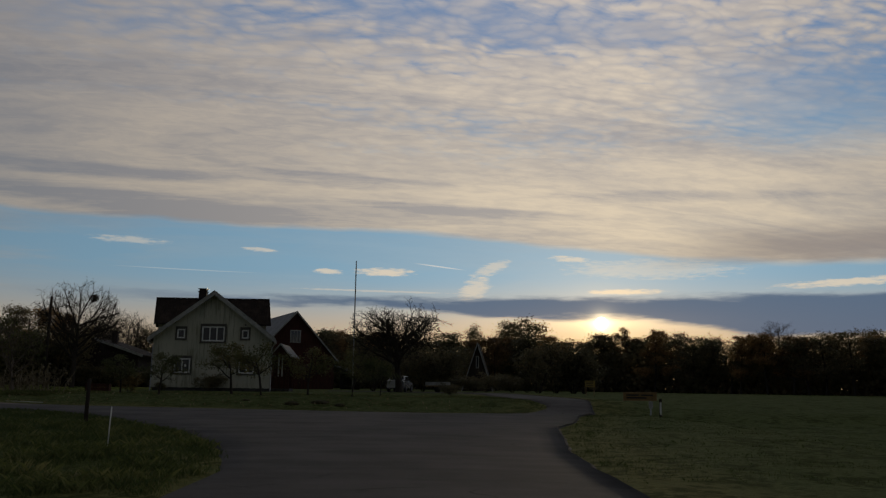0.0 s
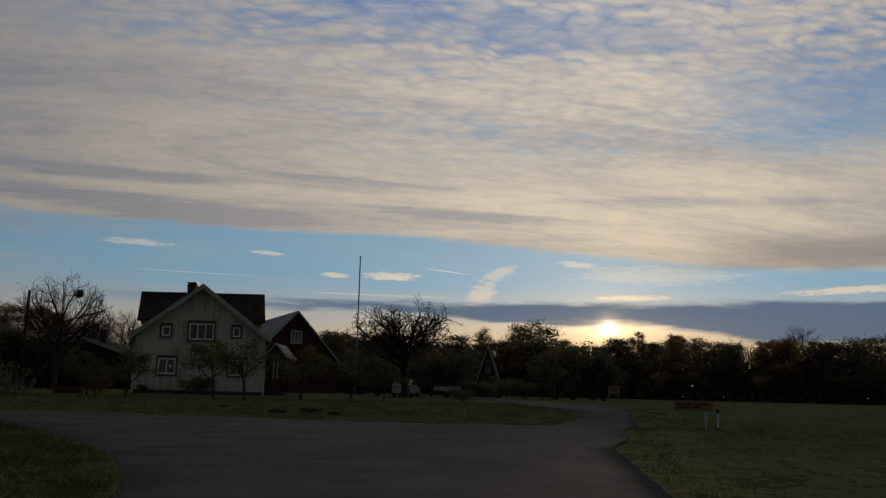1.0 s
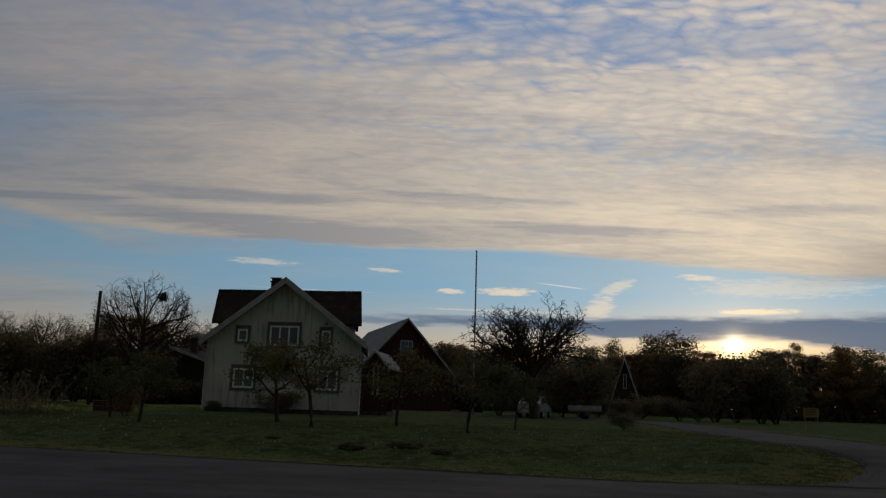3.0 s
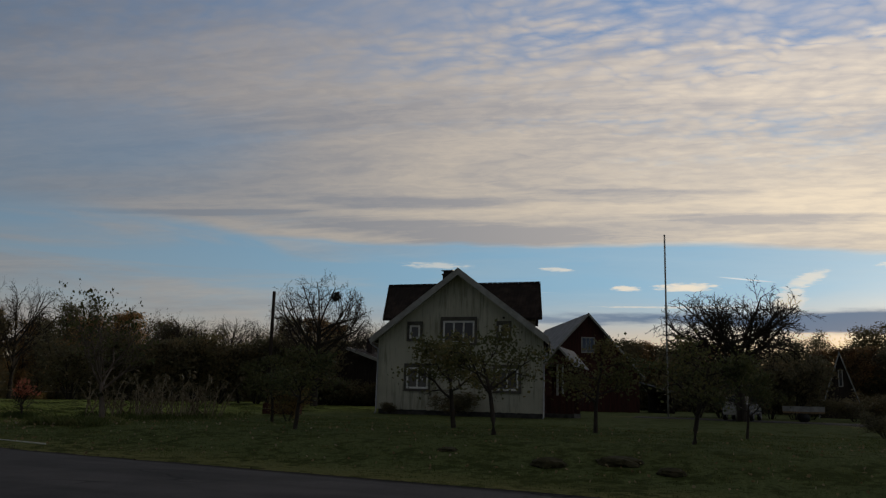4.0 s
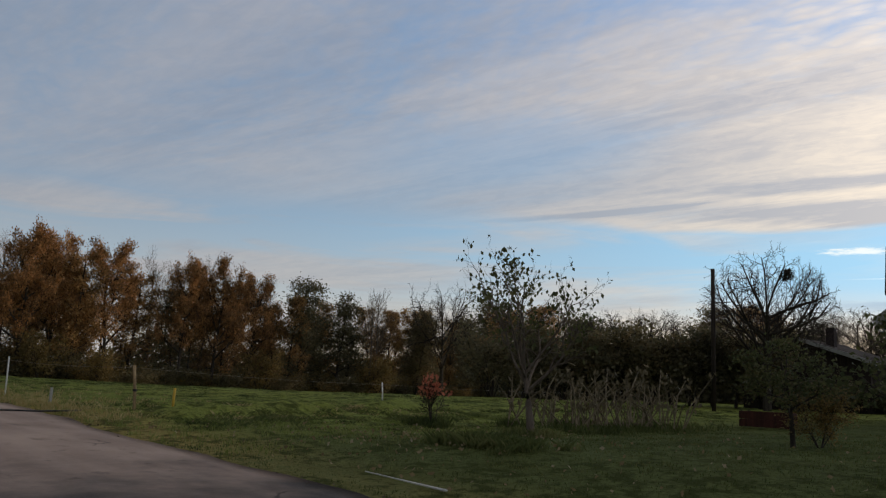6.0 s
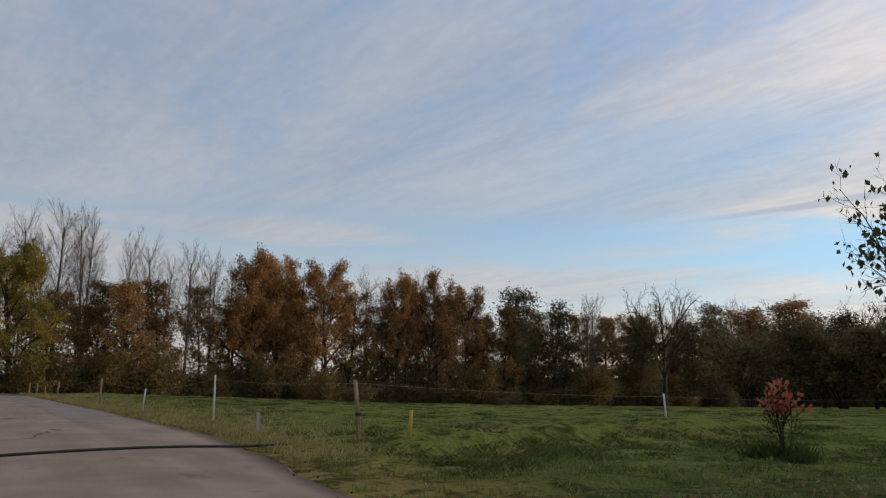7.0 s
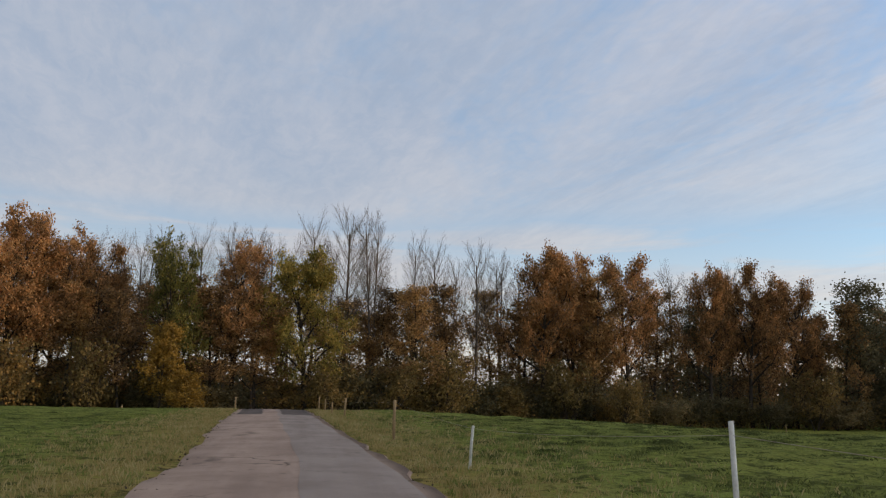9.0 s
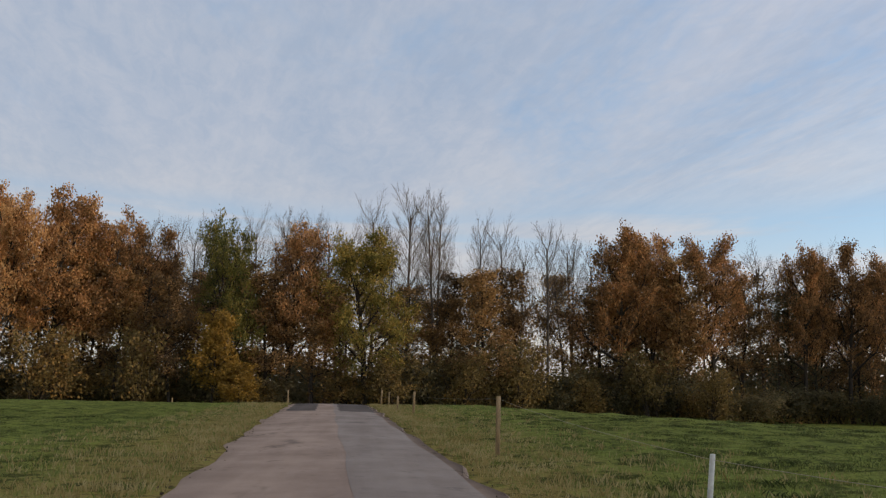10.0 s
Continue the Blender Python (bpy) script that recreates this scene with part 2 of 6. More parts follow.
def plain(name, light, dark, rough=0.7, scale=6.0, metal=0.0, squash=(1, 1, 1), relief=0.2, grain=40.0):
    """A surface that varies between two colours at two scales."""
    def build(g, bsdf, pos, geo):
        a, b = object_noise(g, scale, 5.0, squash), object_noise(g, grain, 3.0, squash)
        f = g.step(g.m("ADD", g.m("MULTIPLY", a, 0.65), g.m("MULTIPLY", b, 0.35)), 0.36, 0.64)
        g.put(bsdf.inputs["Base Color"], g.mix(f, dark, light))
        g.put(bsdf.inputs["Roughness"], rough)
        g.put(bsdf.inputs["Metallic"], metal)
        if rough > 0.8:
            g.put(bsdf.inputs["Specular IOR Level"], 0.15)
        if relief:
            bump(g, bsdf, b, relief, 0.01)
    return material(name, build)


def leafy(name, colours, rough=0.6):
    """Leaves: each its own tone, each tree its own cast."""
    def build(g, bsdf, pos, geo):
        ramp = g.node("ShaderNodeValToRGB")
        r = geo.outputs["Random Per Island"]
        own = g.node("ShaderNodeObjectInfo").outputs["Random"]
        f = g.m("ADD", g.m("MULTIPLY", r, 0.5), g.m("MULTIPLY", own, 0.5))
        clump = g.noise(pos, 0.75, 3.0)
        f = g.m("ADD", f, g.m("MULTIPLY", g.m("SUBTRACT", clump, 0.5), 1.7), clamp=True)
        g.put(ramp.inputs[0], f)
        els = ramp.color_ramp.elements
        while len(els) < len(colours):
            els.new(0.5)
        for i, c in enumerate(colours):
            els[i].position = i / (len(colours) - 1)
            els[i].color = (*c, 1)
        g.put(bsdf.inputs["Base Color"], ramp.outputs[0])
        g.put(bsdf.inputs["Roughness"], rough)
        g.put(bsdf.inputs["Specular IOR Level"], 0.12)
        thin = g.node("ShaderNodeBsdfTranslucent", Color=ramp.outputs[0])
        mix = g.node("ShaderNodeMixShader", Fac=0.42)
        g.put(mix.inputs[1], bsdf.outputs[0])
        g.put(mix.inputs[2], thin.outputs[0])
        out = g.tree.nodes["Material Output"]
        g.put(out.inputs["Surface"], mix.outputs[0])
    return material(name, build)


def asphalt(name, light, dark, patchy=1.0, east_dark=None):
    """Worn asphalt; east of the crossing's seam a darker surfacing, deepened for the backlit approach."""
    def build(g, bsdf, pos, geo):
        sep = g.node("ShaderNodeSeparateXYZ", Vector=pos)
        big = g.noise(pos, 0.55, 5.0, 0.6)
        lane = g.noise(g.xyz(g.m("MULTIPLY", sep.outputs[0], 0.12), g.m("MULTIPLY", sep.outputs[1], 1.6)), 1.0, 3.0)
        grain = g.noise(pos, 70.0, 3.0, 0.7)
        f = g.m("ADD", g.m("ADD", g.m("MULTIPLY", big, 0.45), g.m("MULTIPLY", lane, 0.25)), g.m("MULTIPLY", grain, 0.3))
        col = g.mix(g.step(f, 0.36, 0.64), dark, light)
        if east_dark:
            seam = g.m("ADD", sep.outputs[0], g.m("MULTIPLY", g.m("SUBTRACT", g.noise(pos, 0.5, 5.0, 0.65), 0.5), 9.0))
            col = g.mix(g.step(seam, -22.5, -17.5), col, g.mix(g.step(f, 0.36, 0.64), east_dark[1], east_dark[0]))
        pits = g.m("MULTIPLY", g.step(g.noise(pos, 3.2, 5.0, 0.7), 0.57, 0.70), g.step(g.noise(pos, 0.30, 3.0), 0.42, 0.60))
        col = g.mix(g.m("MULTIPLY", pits, 0.5 * patchy), col, (0.07, 0.058, 0.052))
        vor = g.tree.nodes.new("ShaderNodeTexVoronoi")
        vor.feature = "DISTANCE_TO_EDGE"
        bent = g.node("ShaderNodeVectorMath", Vector=pos)
        tw = g.node("ShaderNodeTexNoise", Vector=pos, Scale=1.4, Detail=4.0)
        g.put(bent.inputs[1], tw.outputs[1])
        g.put(vor.inputs["Vector"], bent.outputs[0])
        vor.inputs["Scale"].default_value = 0.5
        crack = g.m("MULTIPLY", g.step(vor.outputs[0], 0.022, 0.004), g.step(g.noise(pos, 0.35, 3.0), 0.52, 0.66))
        col = g.mix(g.m("MULTIPLY", crack, 0.8 * patchy), col, (0.02, 0.02, 0.02))
        stain = g.step(g.noise(g.xyz(g.m("MULTIPLY", sep.outputs[0], 0.5), sep.outputs[1], 4.0), 0.8, 4.0), 0.62, 0.74)
        col = g.mix(g.m("MULTIPLY", stain, 0.55 * patchy), col, (0.035, 0.034, 0.034))
        g.put(bsdf.inputs["Base Color"], col)
        g.put(bsdf.inputs["Roughness"], 0.88)
        g.put(bsdf.inputs["Specular IOR Level"], 0.12)
        bump(g, bsdf, g.m("SUBTRACT", grain, crack), 0.5, 0.012)
    return material(name, build)


def turf_build(g, bsdf, pos, geo):
    sep = g.node("ShaderNodeSeparateXYZ", Vector=pos)
    big, mid, fine = g.noise(pos, 0.09, 4.0), g.noise(pos, 0.9, 6.0, 0.7), g.noise(pos, 14.0, 4.0, 0.7)
    streaks = g.noise(g.xyz(sep.outputs[0], g.m("MULTIPLY", sep.outputs[1], 1.0), 5.0), 3.2, 5.0, 0.7)
    green = g.mix(g.step(fine, 0.3, 0.7), (0.100, 0.138, 0.032), (0.225, 0.280, 0.068))
    green = g.mix(g.step(big, 0.35, 0.65), green, g.mix(g.step(fine, 0.3, 0.7), (0.125, 0.158, 0.034), (0.26, 0.30, 0.075)))
    # broad noise for the tussock shading painted in below
    worn = g.noise(pos, 0.32, 6.0, 0.75)
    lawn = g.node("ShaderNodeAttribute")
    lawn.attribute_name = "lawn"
    # mown grass tone, darkened as well for the backlit side
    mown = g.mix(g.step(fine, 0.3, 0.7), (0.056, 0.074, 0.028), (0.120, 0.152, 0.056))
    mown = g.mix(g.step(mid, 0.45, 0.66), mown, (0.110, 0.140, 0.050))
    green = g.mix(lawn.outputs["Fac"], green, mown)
    straw = g.mix(fine, (0.235, 0.175, 0.055), (0.41, 0.32, 0.125))
    attr = g.node("ShaderNodeAttribute")
    attr.attribute_name = "dry"
    dry = g.m("MULTIPLY", attr.outputs["Fac"], g.step(g.m("ADD", g.m("MULTIPLY", mid, 0.6), g.m("MULTIPLY", streaks, 0.4)), 0.28, 0.52))
    col = g.mix(dry, green, straw)
    # dark and bright mottle put into the colour for the shading of tussocks
    col = g.mix(g.m("MULTIPLY", g.step(g.m("ADD", g.m("MULTIPLY", mid, 0.5), g.m("MULTIPLY", streaks, 0.5)), 0.47, 0.57), 0.85), col, (0.034, 0.044, 0.011))
    col = g.mix(g.m("MULTIPLY", g.m("MULTIPLY", g.step(g.noise(pos, 2.6, 5.0, 0.7), 0.50, 0.66), 0.35), g.m("SUBTRACT", 1.0, lawn.outputs["Fac"])), col, (0.25, 0.31, 0.055))
    col = g.mix(g.m("MULTIPLY", g.step(worn, 0.48, 0.70), 0.40), col, (0.060, 0.070, 0.018))
    g.put(bsdf.inputs["Base Color"], col)
    g.put(bsdf.inputs["Roughness"], 0.95)
    g.put(bsdf.inputs["Specular IOR Level"], 0.03)
    bump(g, bsdf, g.m("ADD", g.m("MULTIPLY", mid, 0.5), g.m("MULTIPLY", fine, 0.5)), 0.9, 0.12)


def siding_build(g, bsdf, pos, geo):
    sep = g.node("ShaderNodeSeparateXYZ", Vector=pos)
    rain = g.noise(g.xyz(g.m("MULTIPLY", sep.outputs[0], 7.0), g.m("MULTIPLY", sep.outputs[1], 7.0), g.m("MULTIPLY", sep.outputs[2], 0.55)), 1.0, 4.0, 0.6)
    cloudy = g.noise(pos, 0.7, 4.0)
    own = g.node("ShaderNodeObjectInfo").outputs["Random"]
    col = g.mix(g.step(cloudy, 0.3, 0.7), (0.47, 0.455, 0.36), (0.57, 0.55, 0.445))
    col = g.mix(g.m("MULTIPLY", own, 0.25), col, (0.40, 0.41, 0.32))
    algae = g.m("MULTIPLY", g.step(g.m("ADD", g.m("MULTIPLY", rain, 0.55), g.m("MULTIPLY", g.noise(pos, 0.45, 4.0), 0.45)), 0.49, 0.62), 0.62)
    col = g.mix(algae, col, (0.17, 0.165, 0.10))
    g.put(bsdf.inputs["Base Color"], col)
    g.put(bsdf.inputs["Roughness"], 0.75)
    bump(g, bsdf, rain, 0.15, 0.01)


def glass_build(g, bsdf, pos, geo):
    g.put(bsdf.inputs["Base Color"], (0.035, 0.040, 0.050, 1))
    g.put(bsdf.inputs["Roughness"], 0.04)
    g.put(bsdf.inputs["IOR"], 1.8)
    bump(g, bsdf, g.noise(pos, 1.3, 2.0), 0.06, 0.05)


def tiles_build(g, bsdf, pos, geo):
    w = g.tree.nodes.new("ShaderNodeTexWave")
    w.bands_direction = "X"
    g.put(w.inputs["Vector"], pos)
    w.inputs["Scale"].default_value, w.inputs["Distortion"].default_value = 1.6, 0.2
    sep = g.node("ShaderNodeSeparateXYZ", Vector=pos)
    row = g.m("FRACT", g.m("MULTIPLY", sep.outputs[2], 3.2))
    moss = g.noise(pos, 1.5, 5.0)
    g.put(bsdf.inputs["Base Color"], g.mix(g.step(moss, 0.4, 0.7), (0.030, 0.024, 0.022), (0.060, 0.045, 0.038)))
    g.put(bsdf.inputs["Roughness"], 0.9)
    g.put(bsdf.inputs["Specular IOR Level"], 0.12)
    bump(g, bsdf, g.m("ADD", w.outputs[1], g.m("MULTIPLY", row, 0.8)), 0.6, 0.04)


M_TURF = material("turf", turf_build)
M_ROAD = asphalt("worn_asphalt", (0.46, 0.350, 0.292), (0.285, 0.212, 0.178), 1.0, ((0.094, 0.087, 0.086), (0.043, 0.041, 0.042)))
M_PATCH = asphalt("newer_asphalt", (0.16, 0.135, 0.125), (0.085, 0.072, 0.067), 0.5)
M_LANE = asphalt("relaid_asphalt", (0.37, 0.315, 0.29), (0.25, 0.207, 0.188), 0.7)
M_SIDING = material("weathered_cream_paint", siding_build)
M_TRIM = plain("grey_brown_trim", (0.12, 0.11, 0.09), (0.065, 0.062, 0.05), 0.7, 3.0)
M_BARGE = plain("grey_white_paint", (0.42, 0.42, 0.40), (0.27, 0.27, 0.25), 0.6, 2.5)
M_WHITE = plain("white_paint", (0.814, 0.814, 0.792), (0.638, 0.638, 0.605), 0.5, 5.0, relief=0.05)
M_GLASS = material("window_glass", glass_build)
M_TILE = material("dark_roof_tiles", tiles_build)
M_STONE = plain("dark_plinth", (0.10, 0.095, 0.09), (0.045, 0.045, 0.042), 0.9, 4.0)
M_SOOT = plain("dark_brick", (0.075, 0.055, 0.048), (0.035, 0.03, 0.03), 0.9, 5.0)
M_CURTAIN = plain("pale_curtain", (0.55, 0.54, 0.52), (0.38, 0.38, 0.37), 0.9, 9.0, squash=(1, 1, 0.1))
M_ZINC = plain("grey_metal", (0.40, 0.41, 0.42), (0.26, 0.27, 0.28), 0.45, 3.0, 0.6, relief=0.05)
M_SHEET = plain("pale_sheet_roof", (0.24, 0.25, 0.27), (0.15, 0.16, 0.175), 0.85, 1.2, 0.0, relief=0.1)
M_BARN = plain("red_brown_boards", (0.085, 0.032, 0.024), (0.040, 0.018, 0.015), 0.85, 2.5, squash=(3, 3, 0.3), relief=0.4)
M_DARKWOOD = plain("dark_boards", (0.055, 0.042, 0.034), (0.025, 0.020, 0.018), 0.85, 2.5, squash=(3, 3, 0.3))
M_POST = plain("weathered_wood", (0.442, 0.312, 0.169), (0.221, 0.156, 0.091), 0.85, 5.0, squash=(2.600, 2.600, 0.390), relief=0.4)
M_PLASTIC = plain("white_plastic", (0.72, 0.72, 0.68), (0.52, 0.52, 0.48), 0.45, 6.0, relief=0.05)
M_YELLOW = plain("yellow_plastic", (0.62, 0.40, 0.03), (0.42, 0.26, 0.02), 0.5, 6.0, relief=0.05)
M_BLACK = plain("black_rubber", (0.02, 0.02, 0.02), (0.01, 0.01, 0.01), 0.6, 8.0)
M_BARK = plain("grey_brown_bark", (0.185, 0.150, 0.120), (0.095, 0.076, 0.060), 0.95, 3.0, squash=(3, 3, 0.6), relief=0.7, grain=22.0)
M_DARKBARK = plain("dark_bark", (0.070, 0.058, 0.046), (0.034, 0.029, 0.025), 0.95, 3.0, squash=(3, 3, 0.6), relief=0.7, grain=22.0)
M_SOIL = plain("dark_soil", (0.065, 0.058, 0.030), (0.032, 0.030, 0.015), 0.95, 6.0, relief=0.8, grain=30.0)
M_WIRE = plain("pale_fence_wire", (0.40, 0.33, 0.24), (0.26, 0.22, 0.17), 0.5, 8.0, relief=0.0)
M_CAR = plain("silver_car_paint", (0.55, 0.56, 0.58), (0.48, 0.49, 0.51), 0.25, 1.0, 0.7, relief=0.0)
M_ORANGE_LEAF = leafy("russet_oak_leaves", [(0.124, 0.078, 0.042), (0.282, 0.164, 0.075), (0.506, 0.258, 0.102), (0.680, 0.435, 0.209)])
M_BROWN_LEAF = leafy("brown_leaves", [(0.087, 0.061, 0.037), (0.200, 0.130, 0.068), (0.372, 0.216, 0.086), (0.537, 0.355, 0.155)])
M_GREEN_LEAF = leafy("green_gold_leaves", [(0.065, 0.080, 0.027), (0.163, 0.155, 0.045), (0.255, 0.215, 0.058), (0.46, 0.315, 0.085)])
M_GOLD_LEAF = leafy("golden_leaves", [(0.180, 0.121, 0.041), (0.304, 0.195, 0.048), (0.429, 0.269, 0.059), (0.323, 0.205, 0.070)])
M_DARK_LEAF = leafy("dull_dark_leaves", [(0.080, 0.078, 0.050), (0.132, 0.122, 0.072), (0.180, 0.156, 0.085), (0.235, 0.178, 0.095)])
M_NEEDLE = leafy("dark_needles", [(0.018, 0.029, 0.016), (0.036, 0.054, 0.025), (0.054, 0.076, 0.032)])
M_APPLE_LEAF = leafy("olive_apple_leaves", [(0.062, 0.074, 0.036), (0.105, 0.116, 0.050), (0.150, 0.145, 0.062), (0.215, 0.165, 0.070)])
M_RED_LEAF = leafy("coral_red_leaves", [(0.40, 0.11, 0.07), (0.56, 0.18, 0.11), (0.62, 0.28, 0.17)])
M_BLADE = leafy("grass_blades", [(0.098, 0.13, 0.032), (0.150, 0.19, 0.048), (0.205, 0.245, 0.066), (0.27, 0.275, 0.10)])
M_STRAW = leafy("dry_grass_blades", [(0.20, 0.18, 0.05), (0.32, 0.25, 0.095), (0.44, 0.35, 0.155), (0.52, 0.43, 0.22)])
M_LITTER = leafy("fallen_leaves", [(0.15, 0.11, 0.06), (0.28, 0.21, 0.11), (0.42, 0.36, 0.25)])
M_TUSSOCK = leafy("dark_tussock_blades", [(0.042, 0.057, 0.019), (0.076, 0.096, 0.032), (0.120, 0.142, 0.047), (0.20, 0.195, 0.078)])
M_SIGN = plain("ochre_brown_sign", (0.256, 0.152, 0.048), (0.176, 0.104, 0.032), 0.5, 5.0, relief=0.03)
# blades darkened in colour for the backlit lawn and junction verges
M_DIMMED_BLADE = leafy("dimmed_grass_blades", [(0.046, 0.064, 0.022), (0.066, 0.090, 0.030), (0.092, 0.118, 0.042), (0.125, 0.140, 0.052)])
M_UNDER_LEAF = leafy("olive_brown_undergrowth", [(0.123, 0.100, 0.045), (0.181, 0.139, 0.057), (0.246, 0.178, 0.071), (0.364, 0.219, 0.074)])
M_DEAD = leafy("withered_leaves", [(0.10, 0.085, 0.055), (0.17, 0.14, 0.085), (0.26, 0.21, 0.13)])
M_CRUMB = leafy("soil_and_crumbs", [(0.053, 0.039, 0.030), (0.112, 0.083, 0.060), (0.210, 0.158, 0.112)])
M_STEM = plain("withered_stems", (0.25, 0.205, 0.135), (0.12, 0.098, 0.064), 0.85, 5.0)
M_DULL_YELLOW = plain("faded_yellow_paint", (0.30, 0.21, 0.04), (0.20, 0.14, 0.03), 0.6, 6.0, relief=0.05)

# ---- mesh helpers ----


class Shape:
    """Gathers vertices and faces for one mesh."""

    def __init__(self):
        self.v, self.f = [], []

    def add(self, verts, faces):
        n = len(self.v)
        self.v += [tuple(p) for p in verts]
        self.f += [tuple(i + n for i in face) for face in faces]
        return self

    def box(self, x0, y0, z0, x1, y1, z1):
        return self.add([(x0, y0, z0), (x1, y0, z0), (x1, y1, z0), (x0, y1, z0), (x0, y0, z1), (x1, y0, z1), (x1, y1, z1), (x0, y1, z1)],
                        [(0, 3, 2, 1), (4, 5, 6, 7), (0, 1, 5, 4), (1, 2, 6, 5), (2, 3, 7, 6), (3, 0, 4, 7)])

    def prism(self, outline, a, b, axis="y"):
        """A flat outline of (u, w) pairs, pushed from a to b along an axis."""
        def at(u, w, d):
            return (u, d, w) if axis == "y" else (d, u, w) if axis == "x" else (u, w, d)
        n = len(outline)
        return self.add([at(u, w, a) for u, w in outline] + [at(u, w, b) for u, w in outline],
                        [tuple(range(n)), tuple(range(2 * n - 1, n - 1, -1))] + [(i, i + n, (i + 1) % n + n, (i + 1) % n) for i in range(n)])

    def tube(self, points, radii, sides=6, cap=True):
        points = [Vector(p) for p in points]
        rings, n0 = [], len(self.v)
        for i, p in enumerate(points):
            d = (points[min(i + 1, len(points) - 1)] - points[max(i - 1, 0)]).normalized()
            s = d.orthogonal().normalized() if abs(d.z) > 0.99 else d.cross(Vector((0, 0, 1))).normalized()
            t = d.cross(s)
            for k in range(sides):
                a = 2 * math.pi * k / sides
                self.v.append(tuple(p + (s * math.cos(a) + t * math.sin(a)) * radii[i]))
        for i in range(len(points) - 1):
            for k in range(sides):
                a, b = n0 + i * sides + k, n0 + i * sides + (k + 1) % sides
                self.f.append((a, b, b + sides, a + sides))
        if cap:
            self.f.append(tuple(n0 + k for k in reversed(range(sides))))
            self.f.append(tuple(n0 + (len(points) - 1) * sides + k for k in range(sides)))
        return self

    def mesh(self, name, mat, smooth=False):
        me = bpy.data.meshes.new(name)
        me.from_pydata(self.v, [], self.f)
        me.materials.append(mat)
        if smooth:
            me.shade_smooth()
        me.update()
        return me


def part(name, shape, mat, parent, label="", smooth=False):
    """Links a shape as one mesh under a thing or part."""
    ob = new(name, shape if isinstance(shape, bpy.types.Mesh) else shape.mesh(name, mat, smooth))
    ob.parent = parent
    if label:
        ob["label"] = label
    return ob


def thing(name, label, category, m=None, group="", kind=""):
    ob = new(name)
    ob.empty_display_size = 0.3
    if m is not None:
        ob.matrix_world = m
    return tagged(ob, label, category, group, kind)


def quads(name, verts, count, mat):
    """A mesh of separate four-cornered leaves, from an array of corners."""
    me = bpy.data.meshes.new(name)
    me.vertices.add(len(verts))
    me.vertices.foreach_set("co", np.asarray(verts, dtype=np.float32).ravel())
    me.loops.add(count * 4)
    me.loops.foreach_set("vertex_index", np.arange(count * 4, dtype=np.int32))
    me.polygons.add(count)
    me.polygons.foreach_set("loop_start", np.arange(count, dtype=np.int32) * 4)
    me.materials.append(mat)
    me.update(calc_edges=True)
    return me


def ease(v, a, b):
    t = np.clip((np.asarray(v, dtype=float) - a) / (b - a), 0, 1)
    return t * t * (3 - 2 * t)


# ---- ground and roads ----


def lie(x, y):
    """The lie of the land, without its small lumps."""
    x, y = np.asarray(x, dtype=float), np.asarray(y, dtype=float)
    fall = -(2.9 + 0.5 * ease(y, 30, 60)) * ease(-x, 90 - 44 * ease(y, 29, 52), 150)
    dip = np.interp(x, [-41, -33, -28.6, -24.5, -21, -16.5, -9, 0], [-.12, -.09, -.16, -.24, -.34, -.46, -.5, -.54])
    dip = dip + np.minimum(0, np.maximum(y, -60) - 22) * .01 * ease(x, -27.5, -5.5)
    east = -0.45 * ease(x, 9.2, 12.0) * (1 - ease(y, 34, 50))
    line = np.interp(y, [27, 30.4, 33, 37, 41, 48], [-28.0, -28.7, -29.9, -30.6, -32.5, -36])
    hollow = -0.16 * ease(x, line - 0.2, line + 0.7) * (1 - ease(x, -24, -17)) * ease(y, 27, 29.5) * (1 - ease(y, 40, 48))
    return fall + np.minimum(dip * (1 - ease(y, 27, 32)), hollow) + east


def curve(points, step=0.6):
    """A smooth line through the points, evenly sampled."""
    p = [np.array(q, dtype=float) for q in points]
    p = [2 * p[0] - p[1]] + p + [2 * p[-1] - p[-2]]
    fine = []
    for i in range(1, len(p) - 2):
        for t in np.linspace(0, 1, 24, endpoint=False):
            a, b, c, d = p[i - 1], p[i], p[i + 1], p[i + 2]
            fine.append(0.5 * (2 * b + (c - a) * t + (2 * a - 5 * b + 4 * c - d) * t * t + (3 * b - a - 3 * c + d) * t ** 3))
    fine.append(p[-2])
    return np.array(fine)


def even(line, n):
    s = np.concatenate([[0], np.cumsum(np.linalg.norm(np.diff(line, axis=0), axis=1))])
    u = np.linspace(0, s[-1], n)
    return np.stack([np.interp(u, s, line[:, 0]), np.interp(u, s, line[:, 1])], 1)


def strip(lefts, rights, counts, across=10):
    """Rows of points between matching pieces of two edges."""
    rows = []
    for a, b, n in zip(lefts, rights, counts):
        ea, eb = even(curve(a), n), even(curve(b), n)
        for i in range(1 if rows else 0, n):
            rows.append([ea[i] * (1 - k / across) + eb[i] * (k / across) for k in range(across + 1)])
    return np.array(rows)


